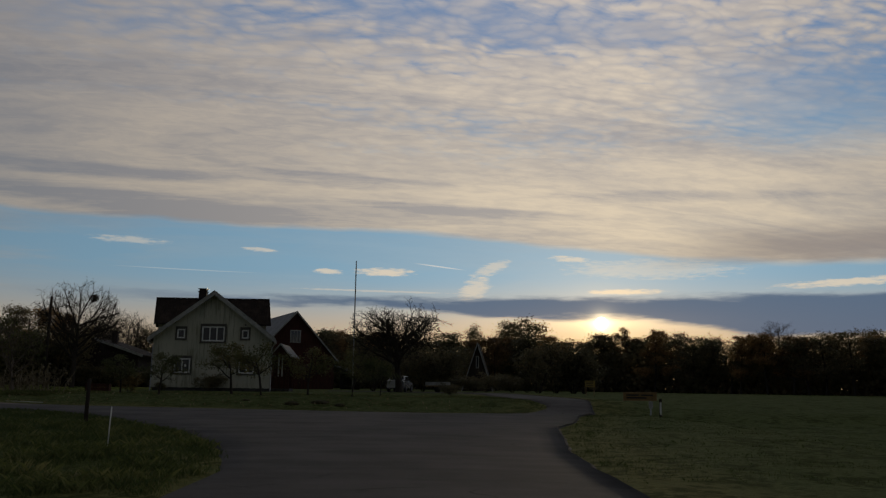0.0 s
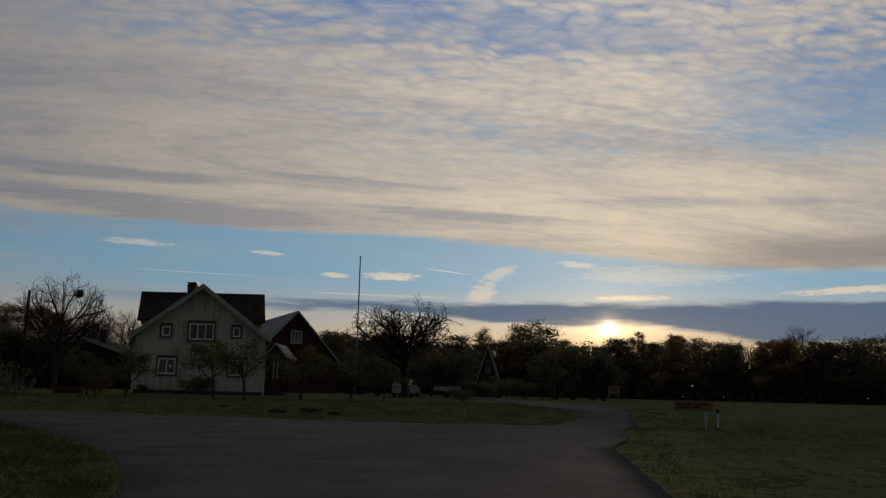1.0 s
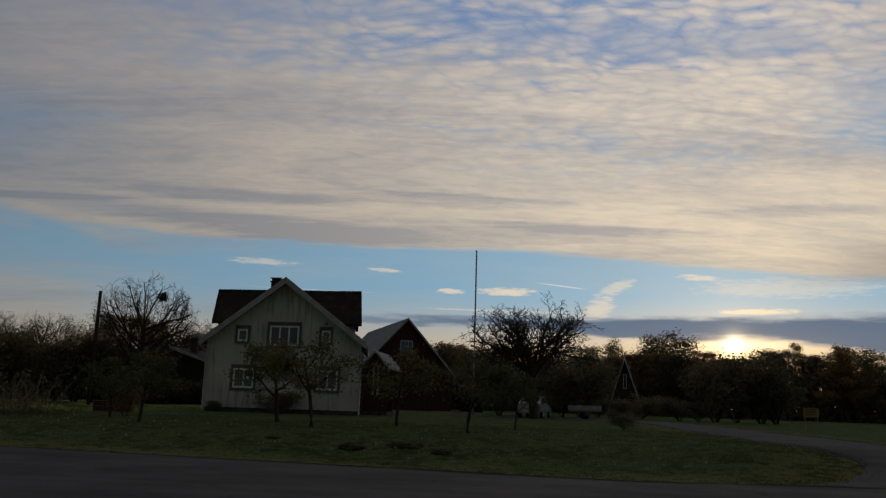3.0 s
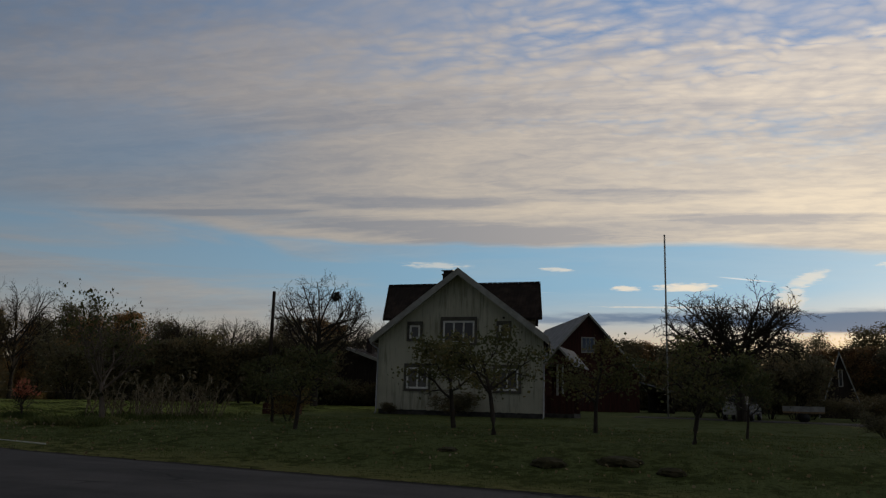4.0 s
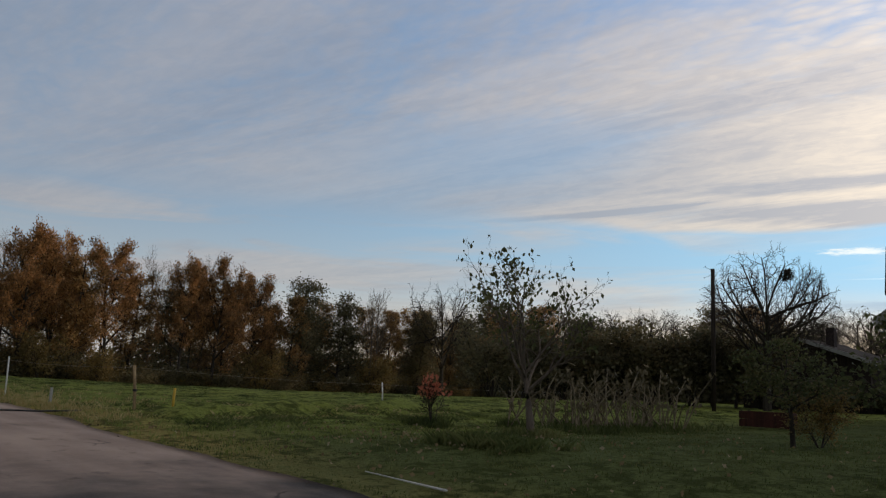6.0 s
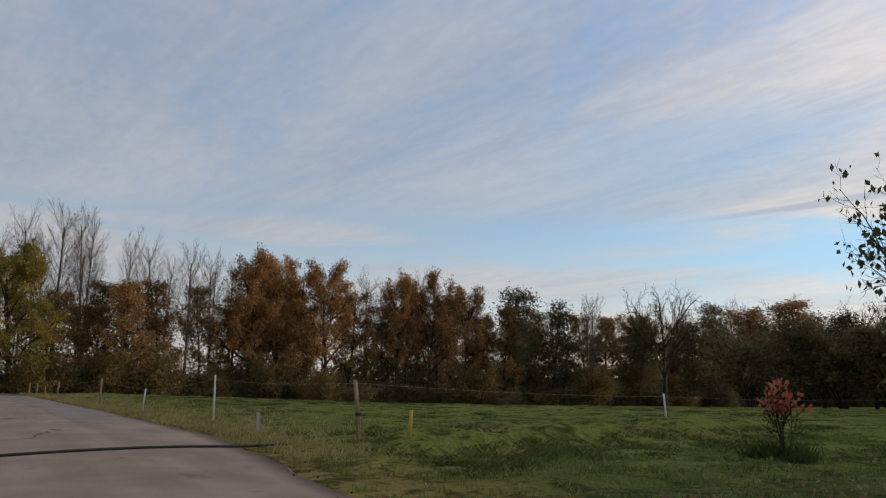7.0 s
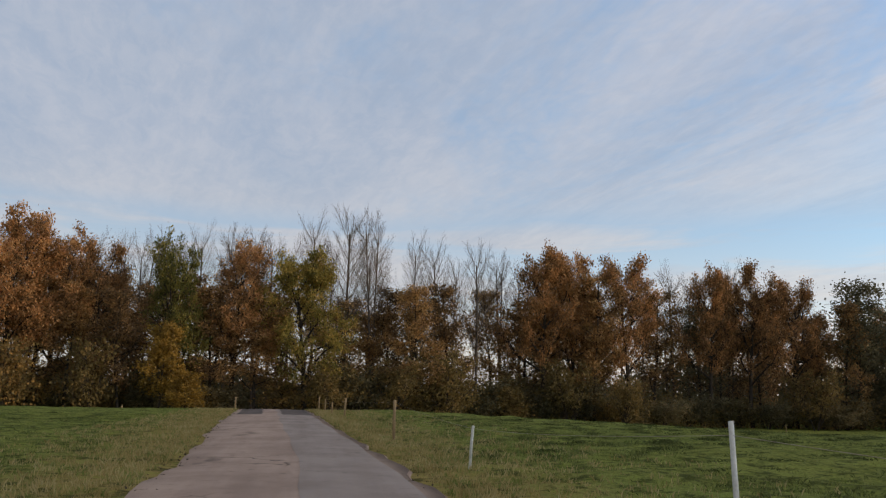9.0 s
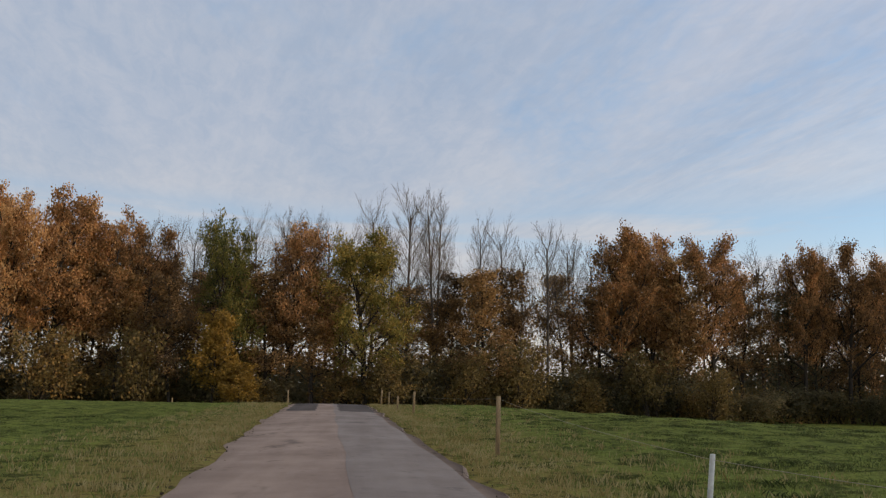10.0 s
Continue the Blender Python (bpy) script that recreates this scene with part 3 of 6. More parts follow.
MAIN_ROAD = strip(
    [[(-4.4, -70), (-4.0, -10), (-3.95, 2.9)], [(-3.95, 2.9), (-5.0, 6.9), (-6.7, 10.8), (-10.6, 16.8)], [(-10.6, 16.8), (-14.5, 20.2), (-20, 22.2), (-28, 22.6)],
     [(-28, 22.6), (-35.7, 22.6), (-51.6, 22.3), (-69.4, 21.25), (-93, 20.2), (-120, 18.3), (-150, 16.0), (-200, 12.0)]],
    [[(2.4, -70), (2.0, -10), (2.0, 3.7)], [(2.0, 3.7), (2.2, 7.2), (2.87, 11.8), (3.35, 15.2), (4.6, 19.1), (5.6, 23.7), (6.5, 26.2)], [(3.0, 25.9), (-0.5, 25.2), (-8.1, 25.9), (-16.4, 26.7), (-25.2, 26.6)],
     [(-25.2, 26.6), (-35, 27.0), (-52, 26.6), (-65.7, 26.05), (-93, 24.9), (-120, 22.8), (-150, 20.4), (-200, 16.4)]],
    [60, 34, 40, 190])
DRIVE = strip([[(1.6, 25.2), (3.2, 26.2), (4.6, 28.0), (5.3, 29.6), (4.7, 32.0), (4.2, 37), (4.0, 43), (4.2, 60)], [(4.2, 60), (2.0, 68), (-6, 70.5), (-10, 70.8)]],
              [[(6.2, 25.2), (6.6, 26.4), (7.0, 27.3), (7.5, 30.5), (7.8, 33), (8.1, 36), (8.2, 41.6), (8.0, 47), (8.2, 60)], [(8.2, 60), (6.5, 72), (-4, 76), (-10, 76)]], [60, 30])


def inside(x, y, loop):
    """Which points lie within a closed outline."""
    hit = np.zeros(len(x), dtype=bool)
    for (x0, y0), (x1, y1) in zip(loop, np.roll(loop, -1, axis=0)):
        cross = (y0 > y) != (y1 > y)
        if cross.any():
            hit[cross] ^= x[cross] < (x1 - x0) * (y[cross] - y0) / (y1 - y0) + x0
    return hit


ROAD_LOOPS = [np.concatenate([rows[:, 0], rows[::-1, -1]]) for rows in (MAIN_ROAD, DRIVE)]


def road_gap(x, y):
    """How far points lie from the nearest road surface; 0 on it."""
    out = np.full(len(x), 1e9)
    idx = np.nonzero((x > -205) & (x < 20) & (y > -75) & (y < 85))[0]
    rims = np.concatenate([even(np.concatenate([lp, lp[:1]]), 1100) for lp in ROAD_LOOPS])
    for lo in range(0, len(idx), 4000):
        k = idx[lo:lo + 4000]
        d = (x[k, None] - rims[None, :, 0]) ** 2 + (y[k, None] - rims[None, :, 1]) ** 2
        out[k] = np.sqrt(d.min(1))
    for lp in ROAD_LOOPS:
        out[idx[inside(x[idx], y[idx], lp)]] = 0.0
    return out


def lumps(x, y):
    out = np.zeros(len(x))
    for i in range(len(x)):
        a = noise.noise((x[i] * 0.9, y[i] * 0.9, 1.7))
        b = noise.noise((x[i] * 0.28, y[i] * 0.28, 8.1))
        c = noise.noise((x[i] * 0.06, y[i] * 0.06, 3.3))
        out[i] = 0.06 * a + 0.05 * b + 0.05 * c
    return out


def axis(parts):
    vals = []
    for a, b, s in parts:
        vals += list(np.arange(a, b, s))
    return np.array(vals + [parts[-1][1]])


def build_ground():
    xs = axis([(-1800, -400, 200), (-400, -200, 20), (-200, -80, 2.0), (-80, -36, 0.5), (-36, -24, 0.25), (-24, 14, 0.5), (14, 40, 1.5), (40, 200, 10), (200, 1800, 200)])
    ys = axis([(-1800, -200, 200), (-200, -20, 15), (-20, -2, 1.5), (-2, 27, 0.5), (27, 44, 0.25), (44, 62, 0.5), (62, 130, 2.0), (130, 300, 10), (300, 1800, 200)])
    gx, gy = np.meshgrid(xs, ys)
    x, y = gx.ravel(), gy.ravel()
    gap = road_gap(x, y)
    keep = ease(gap, 0.5, 1.6)
    rough = np.where(y > 27, np.where(x < -24, 1.7, 0.55), 1.0)
    z = lie(x, y) + lumps(x, y) * keep * rough - 0.04 * (1 - ease(gap, 0.0, 0.45))
    # the rough hummocky bank between field and lawn
    line = np.interp(y, [27, 30.4, 33, 37, 41, 48], [-28.0, -28.7, -29.9, -30.6, -32.5, -36])
    bank = np.exp(-((x - line + 0.5) / 1.7) ** 2) * ease(y, 28.3, 29.6) * (1 - ease(y, 40, 46)) * ease(gap, 1.0, 2.2)
    z += bank * np.array([0.10 + 0.28 * noise.noise((a * 0.7, b * 0.7, 5.5)) + 0.16 * noise.noise((a * 1.7, b * 1.7, 2.5)) if k > 0.01 else 0.0 for a, b, k in zip(x, y, bank)])
    nx, ny = len(xs), len(ys)
    faces = [(j * nx + i, j * nx + i + 1, (j + 1) * nx + i + 1, (j + 1) * nx + i) for j in range(ny - 1) for i in range(nx - 1)]
    me = bpy.data.meshes.new("ground")
    me.from_pydata(np.stack([x, y, z], 1).tolist(), [], faces)
    dry = (1 - ease(gap, 0.5, 2.6 + 1.3 * ease(-x, 28, 34) * (1 - ease(y, 23, 25)))) * 0.95 + 0.10
    dry = np.maximum(dry, 0.55 * ease(-x, 30, 40) * ease(y, 27, 28.0) * (1 - ease(y, 28.6, 30.2)))
    dry = dry * (1 - 0.72 * ease(x, -25, -20))
    me.attributes.new("dry", "FLOAT", "POINT").data.foreach_set("value", np.clip(dry, 0, 1).astype(np.float32))
    # backlit side: the darkened tone covers lawn, verges and field east of -28
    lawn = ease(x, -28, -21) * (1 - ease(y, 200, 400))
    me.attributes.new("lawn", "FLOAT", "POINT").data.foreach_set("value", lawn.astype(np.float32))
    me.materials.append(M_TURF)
    me.shade_smooth()
    ob = tagged(new("ground", me), "uneven green grass field and lawn with straw-coloured verges", "ground", kind="structure")
    return ob


def road_mesh(name, rows, mat, rise=0.022, crown=0.05, sunk=0):
    n, k = rows.shape[:2]
    flat = rows.reshape(-1, 2)
    u = np.tile(np.linspace(-1, 1, k), n)
    rim = np.abs(u) > 0.99
    jitter = np.array([noise.noise((p[0] * 1.3, p[1] * 1.3, 4.0)) * 0.26 + noise.noise((p[0] * 5, p[1] * 5, 2.0)) * 0.17 for p in flat])
    mid = np.repeat(rows.mean(1), k, 0)
    out = (flat - mid) / np.maximum(np.linalg.norm(flat - mid, axis=1, keepdims=True), 1e-6)
    jitter *= np.where(flat[:, 0] > -14, 0.3, 1.0)
    flat = flat + out * (jitter * rim)[:, None]
    z = lie(flat[:, 0], flat[:, 1]) + rise + crown * (1 - u ** 2) * (ease(np.repeat(np.arange(n), k), 0, sunk) if sunk else 1.0)
    if sunk:
        z -= 0.05 * (1 - ease(np.repeat(np.arange(n), k), 0, 2))
    top = np.stack([flat[:, 0], flat[:, 1], z], 1)
    faces = [(j * k + i, j * k + i + 1, (j + 1) * k + i + 1, (j + 1) * k + i) for j in range(n - 1) for i in range(k - 1)]
    # a broken edge that turns down into the verge
    low = top.copy()
    low[:, :2] += out * 0.10
    low[:, 2] -= 0.06
    base = len(top)
    for side in (0, k - 1):
        for j in range(n - 1):
            a, b = j * k + side, (j + 1) * k + side
            if np.hypot(*(flat[a] - flat[b])) > 1.8 and abs(flat[a, 1]) < 40 and flat[a, 0] > 0:
                continue
            faces.append((a, b, base + b, base + a))
    me = bpy.data.meshes.new(name)
    me.from_pydata(np.concatenate([top, low]).tolist(), [], faces)
    me.materials.append(mat)
    me.shade_smooth()
    return me


GROUND = build_ground()
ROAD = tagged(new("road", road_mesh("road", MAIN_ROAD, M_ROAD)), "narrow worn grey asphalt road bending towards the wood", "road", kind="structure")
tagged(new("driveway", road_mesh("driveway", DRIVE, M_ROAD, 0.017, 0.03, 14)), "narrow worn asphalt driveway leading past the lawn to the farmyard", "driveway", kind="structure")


def patch(x0, x1, s0, s1, mat, lift, label):
    """A newer repair laid on the west road, between two lines of travel across it."""
    sh = Shape()
    n, k = 24, 5
    for i in range(n + 1):
        x = x0 + (x1 - x0) * i / n
        lo = np.interp(x, [-200, -150, -120, -93, -69, -51.6, -35.7, -28], [12, 16, 18.3, 20.2, 21.25, 22.3, 22.6, 22.6])
        hi = np.interp(x, [-200, -150, -120, -93, -65.7, -52, -35, -25], [16.4, 20.4, 22.8, 24.9, 26.05, 26.6, 27.0, 26.6])
        for j in range(k + 1):
            s = s0 + (s1 - s0) * j / k + 0.012 * math.sin(i * 1.7 + j)
            y = lo + (hi - lo) * s
            sh.v.append((x, y, float(lie(x, y)) + lift + 0.05 * (1 - (2 * s - 1) ** 2)))
    sh.f = [(i * (k + 1) + j, (i + 1) * (k + 1) + j, (i + 1) * (k + 1) + j + 1, i * (k + 1) + j + 1) for i in range(n) for j in range(k)]
    return part("repair", sh, mat, ROAD, label, True)


patch(-96, -38, 0.55, 0.95, M_LANE, 0.0265, "slightly greyer relaid strip of asphalt")
patch(-97, -80, 0.60, 0.97, M_PATCH, 0.031, "darker newer asphalt repair")
patch(-99, -80.5, 0.06, 0.36, M_PATCH, 0.029, "darker newer asphalt repair")

# ---- the house ----
HX, HY, HW = -22.0, 55.0, 9.24
CX = HX + HW / 2
EAVE_Z, PEAK_Z = 4.21, 7.69      # underside of the roof at the walls, and at the ridge


def rake(x):
    """Height of the gable's wall at x."""
    return PEAK_Z - abs(x - CX) * (PEAK_Z - EAVE_Z) / (HW / 2)


def window(name, parent, x0, z0, x1, z1, y, panes, curtain=False, trim=0.072):
    """A casement window in a wall that faces -y: trim, frame, sashes, glass, sill."""
    w = part(name, Shape().box(x0, y - 0.035, z1, x1, y - 0.01, z1 + trim).box(x0 - trim, y - 0.045, z1 + trim * 0.9, x1 + trim, y - 0.01, z1 + trim * 1.5)
             .box(x0 - trim, y - 0.035, z0 - trim, x0, y - 0.01, z1 + trim * 0.9).box(x1, y - 0.035, z0 - trim, x1 + trim, y - 0.01, z1 + trim * 0.9), M_TRIM, parent, "grey-brown window trim")
    part("window_sill", Shape().box(x0 - trim, y - 0.07, z0 - trim, x1 + trim, y - 0.012, z0 - trim * 0.35).box(x0, y - 0.03, z0 - trim * 0.35, x1, y - 0.012, z0), M_TRIM, w)
    f = 0.06
    part("frame", Shape().box(x0, y - 0.02, z0, x0 + f, y + 0.10, z1).box(x1 - f, y - 0.02, z0, x1, y + 0.10, z1)
         .box(x0 + f, y - 0.02, z0, x1 - f, y + 0.10, z0 + f).box(x0 + f, y - 0.02, z1 - f, x1 - f, y + 0.10, z1), M_WHITE, w, "white painted window frame")
    step = (x1 - x0 - 2 * f) / panes
    for i in range(panes):
        a = x0 + f + i * step
        b = a + step
        s = 0.045
        part("sash", Shape().box(a, y - 0.012, z0 + f, a + s, y + 0.05, z1 - f).box(b - s, y - 0.012, z0 + f, b, y + 0.05, z1 - f)
             .box(a + s, y - 0.012, z0 + f, b - s, y + 0.05, z0 + f + s).box(a + s, y - 0.012, z1 - f - s, b - s, y + 0.05, z1 - f), M_WHITE, w)
        part("pane", Shape().box(a + s, y + 0.012, z0 + f + s, b - s, y + 0.02, z1 - f - s), M_GLASS, w, "dark reflecting pane")
    return w


# windows of the front: x0, z0, x1, z1, sashes
FRONT = [(-20.24, 4.10, -19.62, 4.83, 1), (-18.29, 3.88, -16.50, 5.07, 3), (-15.14, 4.14, -14.60, 4.83, 1), (-20.34, 1.39, -19.07, 2.53, 2), (-15.28, 1.39, -14.05, 2.53, 2)]


def wall_with_holes(x0, x1, z0, z1, y0, y1, holes, top=None):
    """A thick wall along x, open at the holes; top(x) cuts it to a gable."""
    sh = Shape()
    xs = sorted({x0, x1, *[h[0] for h in holes], *[h[2] for h in holes]} | ({CX} if top else set()))
    for a, b in zip(xs[:-1], xs[1:]):
        cuts = sorted([(h[1], h[3]) for h in holes if h[0] < b - 1e-6 and h[2] > a + 1e-6])
        z = z0
        for lo, hi in cuts:
            sh.box(a, y0, z, b, y1, lo)
            z = hi
        ta, tb = (top(a), top(b)) if top else (z1, z1)
        sh.add([(a, y0, z), (b, y0, z), (b, y1, z), (a, y1, z), (a, y0, ta), (b, y0, tb), (b, y1, tb), (a, y1, ta)],
               [(0, 3, 2, 1), (4, 5, 6, 7), (0, 1, 5, 4), (1, 2, 6, 5), (2, 3, 7, 6), (3, 0, 4, 7)])
    return sh


def build_house():
    h = thing("house", "weathered cream two-storey wooden house with dark tiled roofs", "house", pose(0, 0, 0))
    wall = part("wall", wall_with_holes(HX + 0.02, HX + HW - 0.02, 0.28, 0, HY + 0.03, HY + 0.20, FRONT, lambda x: rake(x) - 0.02), M_SIDING, h)
    part("side_wall", Shape().box(HX + 0.02, HY + 0.20, 0.28, HX + 0.2, 65.3, EAVE_Z - 0.02), M_SIDING, h)
    part("side_wall", Shape().box(HX + HW - 0.2, HY + 0.20, 0.28, HX + HW - 0.02, 65.3, EAVE_Z - 0.02), M_SIDING, h)
    part("plinth", Shape().box(HX + 0.05, HY + 0.05, -0.4, HX + HW - 0.05, 65.5, 0.278), M_STONE, h, "dark stone plinth")
    # steep cross roof behind the gable
    x0, x1 = -22.55, -13.68
    part("cross_wall", Shape().box(x0, 57.75, 3.9, x1, 61.0, 5.7), M_SIDING, h)
    prof = [(57.33, 5.45), (59.43, 7.72), (61.53, 5.45), (61.40, 5.36), (59.43, 7.52), (57.46, 5.36)]
    part("cross_roof", Shape().prism(prof, x0 - 0.32, x1 + 0.32, "x"), M_TILE, h, "steep dark tiled cross roof")
    part("cross_gable", Shape().prism([(57.8, 5.6), (59.43, 7.42), (61.06, 5.6)], x0, x1, "x"), M_DARKWOOD, h)
    part("fascia", Shape().box(x0 - 0.32, 57.24, 5.33, x1 + 0.32, 57.31, 5.47), M_DARKWOOD, h)
    for e0, e1 in ((x0 - 0.36, x0 - 0.322), (x1 + 0.322, x1 + 0.36)):
        part("cross_verge", Shape().prism([(57.30, 5.36), (57.30, 5.52), (59.43, 7.80), (61.56, 5.52), (61.56, 5.36), (59.43, 7.60)], e0, e1, "x"), M_DARKWOOD, h)
    ridge = Shape()
    n = 30
    for i in range(n):
        a = x0 - 0.32 + i * (x1 - x0 + 0.64) / n
        b = a + (x1 - x0 + 0.64) / n * 0.93
        ridge.prism([(59.31, 7.64), (59.35, 7.78), (59.51, 7.78), (59.55, 7.64)], a, b, "x")
    part("ridge_tiles", ridge, M_TILE, h)
    # front gable roof: two slopes, thick, running back into the rear wing
    over, y0, y1 = 0.36, HY - 0.45, 65.8
    k = (PEAK_Z - EAVE_Z) / (HW / 2)
    for sx, nm in ((-1, "roof_slope"), (1, "roof_slope")):
        ex = CX + sx * (HW / 2 + over)
        ez = EAVE_Z - over * k
        part(nm, Shape().prism([(CX, PEAK_Z), (CX, PEAK_Z + 0.20), (ex, ez + 0.20), (ex, ez)], y0 + 0.03, y1), M_TILE, h)
        board = Shape().prism([(CX, PEAK_Z - 0.16), (CX, PEAK_Z + 0.23), (ex + sx * 0.03, ez + 0.23), (ex + sx * 0.03, ez - 0.16)], y0 - 0.02, y0 + 0.025)
        part("bargeboard", board, M_BARGE, h, "pale grey bargeboard")
        part("soffit", Shape().prism([(CX, PEAK_Z - 0.05), (CX, PEAK_Z - 0.005), (ex, ez - 0.005), (ex, ez - 0.05)], y0 + 0.03, HY - 0.02), M_BARGE, h)
        # gutter and downpipe
        gx = ex + sx * 0.06
        part("gutter", Shape().tube([(gx, y0, ez + 0.02), (gx, 65.6, ez + 0.02)], [0.06, 0.06], 8), M_ZINC, h, "grey metal gutter", True)
        wx = CX + sx * (HW / 2 + 0.06)
        part("downpipe", Shape().tube([(gx, HY - 0.2, ez - 0.02), (gx, HY - 0.2, ez - 0.16), (wx, HY - 0.07, ez - 0.42), (wx, HY - 0.07, 0.12), (wx - 0.0, HY - 0.22, 0.02)],
                                      [0.045] * 5, 8), M_ZINC, h, "pale metal downpipe", True)
        part("corner_board", Shape().box(CX + sx * HW / 2 - 0.07, HY - 0.03, 0.28, CX + sx * HW / 2 + 0.02, HY + 0.03, rake(CX + sx * HW / 2) - 0.02), M_SIDING, h)
    # chimney
    c = part("chimney", Shape().box(-19.95, 59.4, 6.4, -19.33, 60.0, 8.30).box(-20.0, 59.35, 8.30, -19.28, 60.05, 8.38).box(-19.92, 59.43, 8.38, -19.36, 59.97, 8.56), M_SOOT, h, "dark square chimney")
    part("chimney_cap", Shape().box(-20.02, 59.33, 8.56, -19.26, 60.07, 8.60), M_ZINC, c)
    for i, (a, z0, b, z1, n) in enumerate(FRONT):
        window("window", h, a, z0, b, z1, HY, n, trim=0.14)
    # curtains and a lit note of white in the ground-floor window
    part("curtain", Shape().box(-16.85, HY + 0.16, 3.88, -16.6, HY + 0.17, 5.08), M_CURTAIN, h, "pale curtain behind the glass")
    part("curtain", Shape().box(-18.22, HY + 0.16, 3.88, -17.95, HY + 0.17, 5.08), M_CURTAIN, h, "pale curtain behind the glass")
    part("back_wall", Shape().box(HX + 0.2, 65.1, 0.28, HX + HW - 0.2, 65.3, EAVE_Z), M_SIDING, h)
    part("lamp_vent", Shape().box(-14.93, HY - 0.10, 5.16, -14.83, HY, 5.26), M_DARKWOOD, h)
    # pale plate in the window
    part("window_note", Shape().box(-19.52, HY + 0.004, 1.86, -19.38, HY + 0.010, 2.06), M_WHITE, h, "small white paper in the window")
    # the room behind the glass, closed and dim
    part("inner_wall", Shape().box(HX + 0.25, HY + 1.6, 0.3, HX + HW - 0.25, HY + 1.7, 4.1), M_DARKWOOD, h)
    part("inner_floor", Shape().box(HX + 0.25, HY + 0.22, 3.0, HX + HW - 0.25, HY + 1.6, 3.1), M_DARKWOOD, h)
    # the house stands a little askew: its depth runs off to the north-west
    for ob in h.children:
        if ob.name.split(".")[0] in ("side_wall", "roof_slope", "gutter", "back_wall", "plinth"):
            for v in ob.data.vertices:
                v.co.x -= 0.218 * max(0.0, v.co.y - HY - 0.25)
        elif ob.name.split(".")[0] in ("cross_wall", "cross_roof", "cross_gable", "fascia", "ridge_tiles", "cross_verge"):
            for v in ob.data.vertices:
                v.co.x -= 0.28 * (v.co.y - 57.35)
    # porch on the east side
    px, pz, yf = -12.72, 4.0, 59.2
    p = part("porch", Shape().prism([(-13.45, 0.25), (-11.95, 0.25), (-11.95, 1.25), (-13.45, 1.25)], yf, yf + 0.08), M_BARN, h, "small red-brown porch with a pale sheet roof")
    for sx in (-1, 1):
        ex, ez = px + sx * 0.92, pz - 1.08
        part("porch_roof", Shape().prism([(px, pz - 0.06), (px, pz), (ex, ez), (ex, ez - 0.06)], yf - 0.25, yf + 4.6), M_SHEET, p, "pale sheet-metal roof")
        part("porch_edge", Shape().prism([(px, pz - 0.13), (px, pz + 0.03), (ex + sx * 0.03, ez + 0.03), (ex + sx * 0.03, ez - 0.13)], yf - 0.29, yf - 0.255), M_BARGE, p)
    part("porch_gable", Shape().prism([(px - 0.74, 3.02), (px + 0.74, 3.02), (px, pz - 0.12)], yf, yf + 0.06), M_BARN, p)
    for x in (-12.86, -12.56):
        part("porch_post", Shape().box(x - 0.05, yf + 0.09, 0.0, x + 0.05, yf + 0.19, 3.0), M_BARGE, p, "pale porch post")
    part("porch_floor", Shape().box(-13.6, yf, -0.2, -11.9, yf + 2.2, 0.25), M_STONE, p)
    part("porch_wall", Shape().box(-13.9, yf + 2.2, 0.25, -11.95, yf + 2.3, 3.1), M_BARN, p)
    part("porch_wall", Shape().box(-13.75, yf + 0.1, 0.25, -13.6, yf + 2.2, 3.1), M_BARN, p)
    return h


HOUSE = build_house()


def build_boards():
    """Upright cladding boards, each cut to the gable and round the windows."""
    n = 42
    w = HW / n
    for i in range(n):
        a, b = HX + i * w + 0.0025, HX + (i + 1) * w - 0.0025
        lo = 0.26 + 0.012 * math.sin(i * 2.3)
        cuts = sorted((z0 - 0.09, z1 + 0.10) for x0, z0, x1, z1, k in FRONT if x0 - 0.07 < b and x1 + 0.07 > a)
        proud = 0.007 if i % 2 else 0.0
        for c0, c1 in cuts + [(None, None)]:
            ta, tb = (rake(a) - 0.03, rake(b) - 0.03) if c0 is None else (c0, c0)
            y0 = HY - 0.004 - proud
            sh = Shape().add([(a, y0, lo), (b, y0, lo), (b, HY + 0.029, lo), (a, HY + 0.029, lo), (a, y0, ta), (b, y0, tb), (b, HY + 0.029, tb), (a, HY + 0.029, ta)],
                             [(0, 3, 2, 1), (4, 5, 6, 7), (0, 1, 5, 4), (1, 2, 6, 5), (2, 3, 7, 6), (3, 0, 4, 7)])
            part("board", sh, M_SIDING, HOUSE)
            lo = c1


# ---- the outbuildings ----


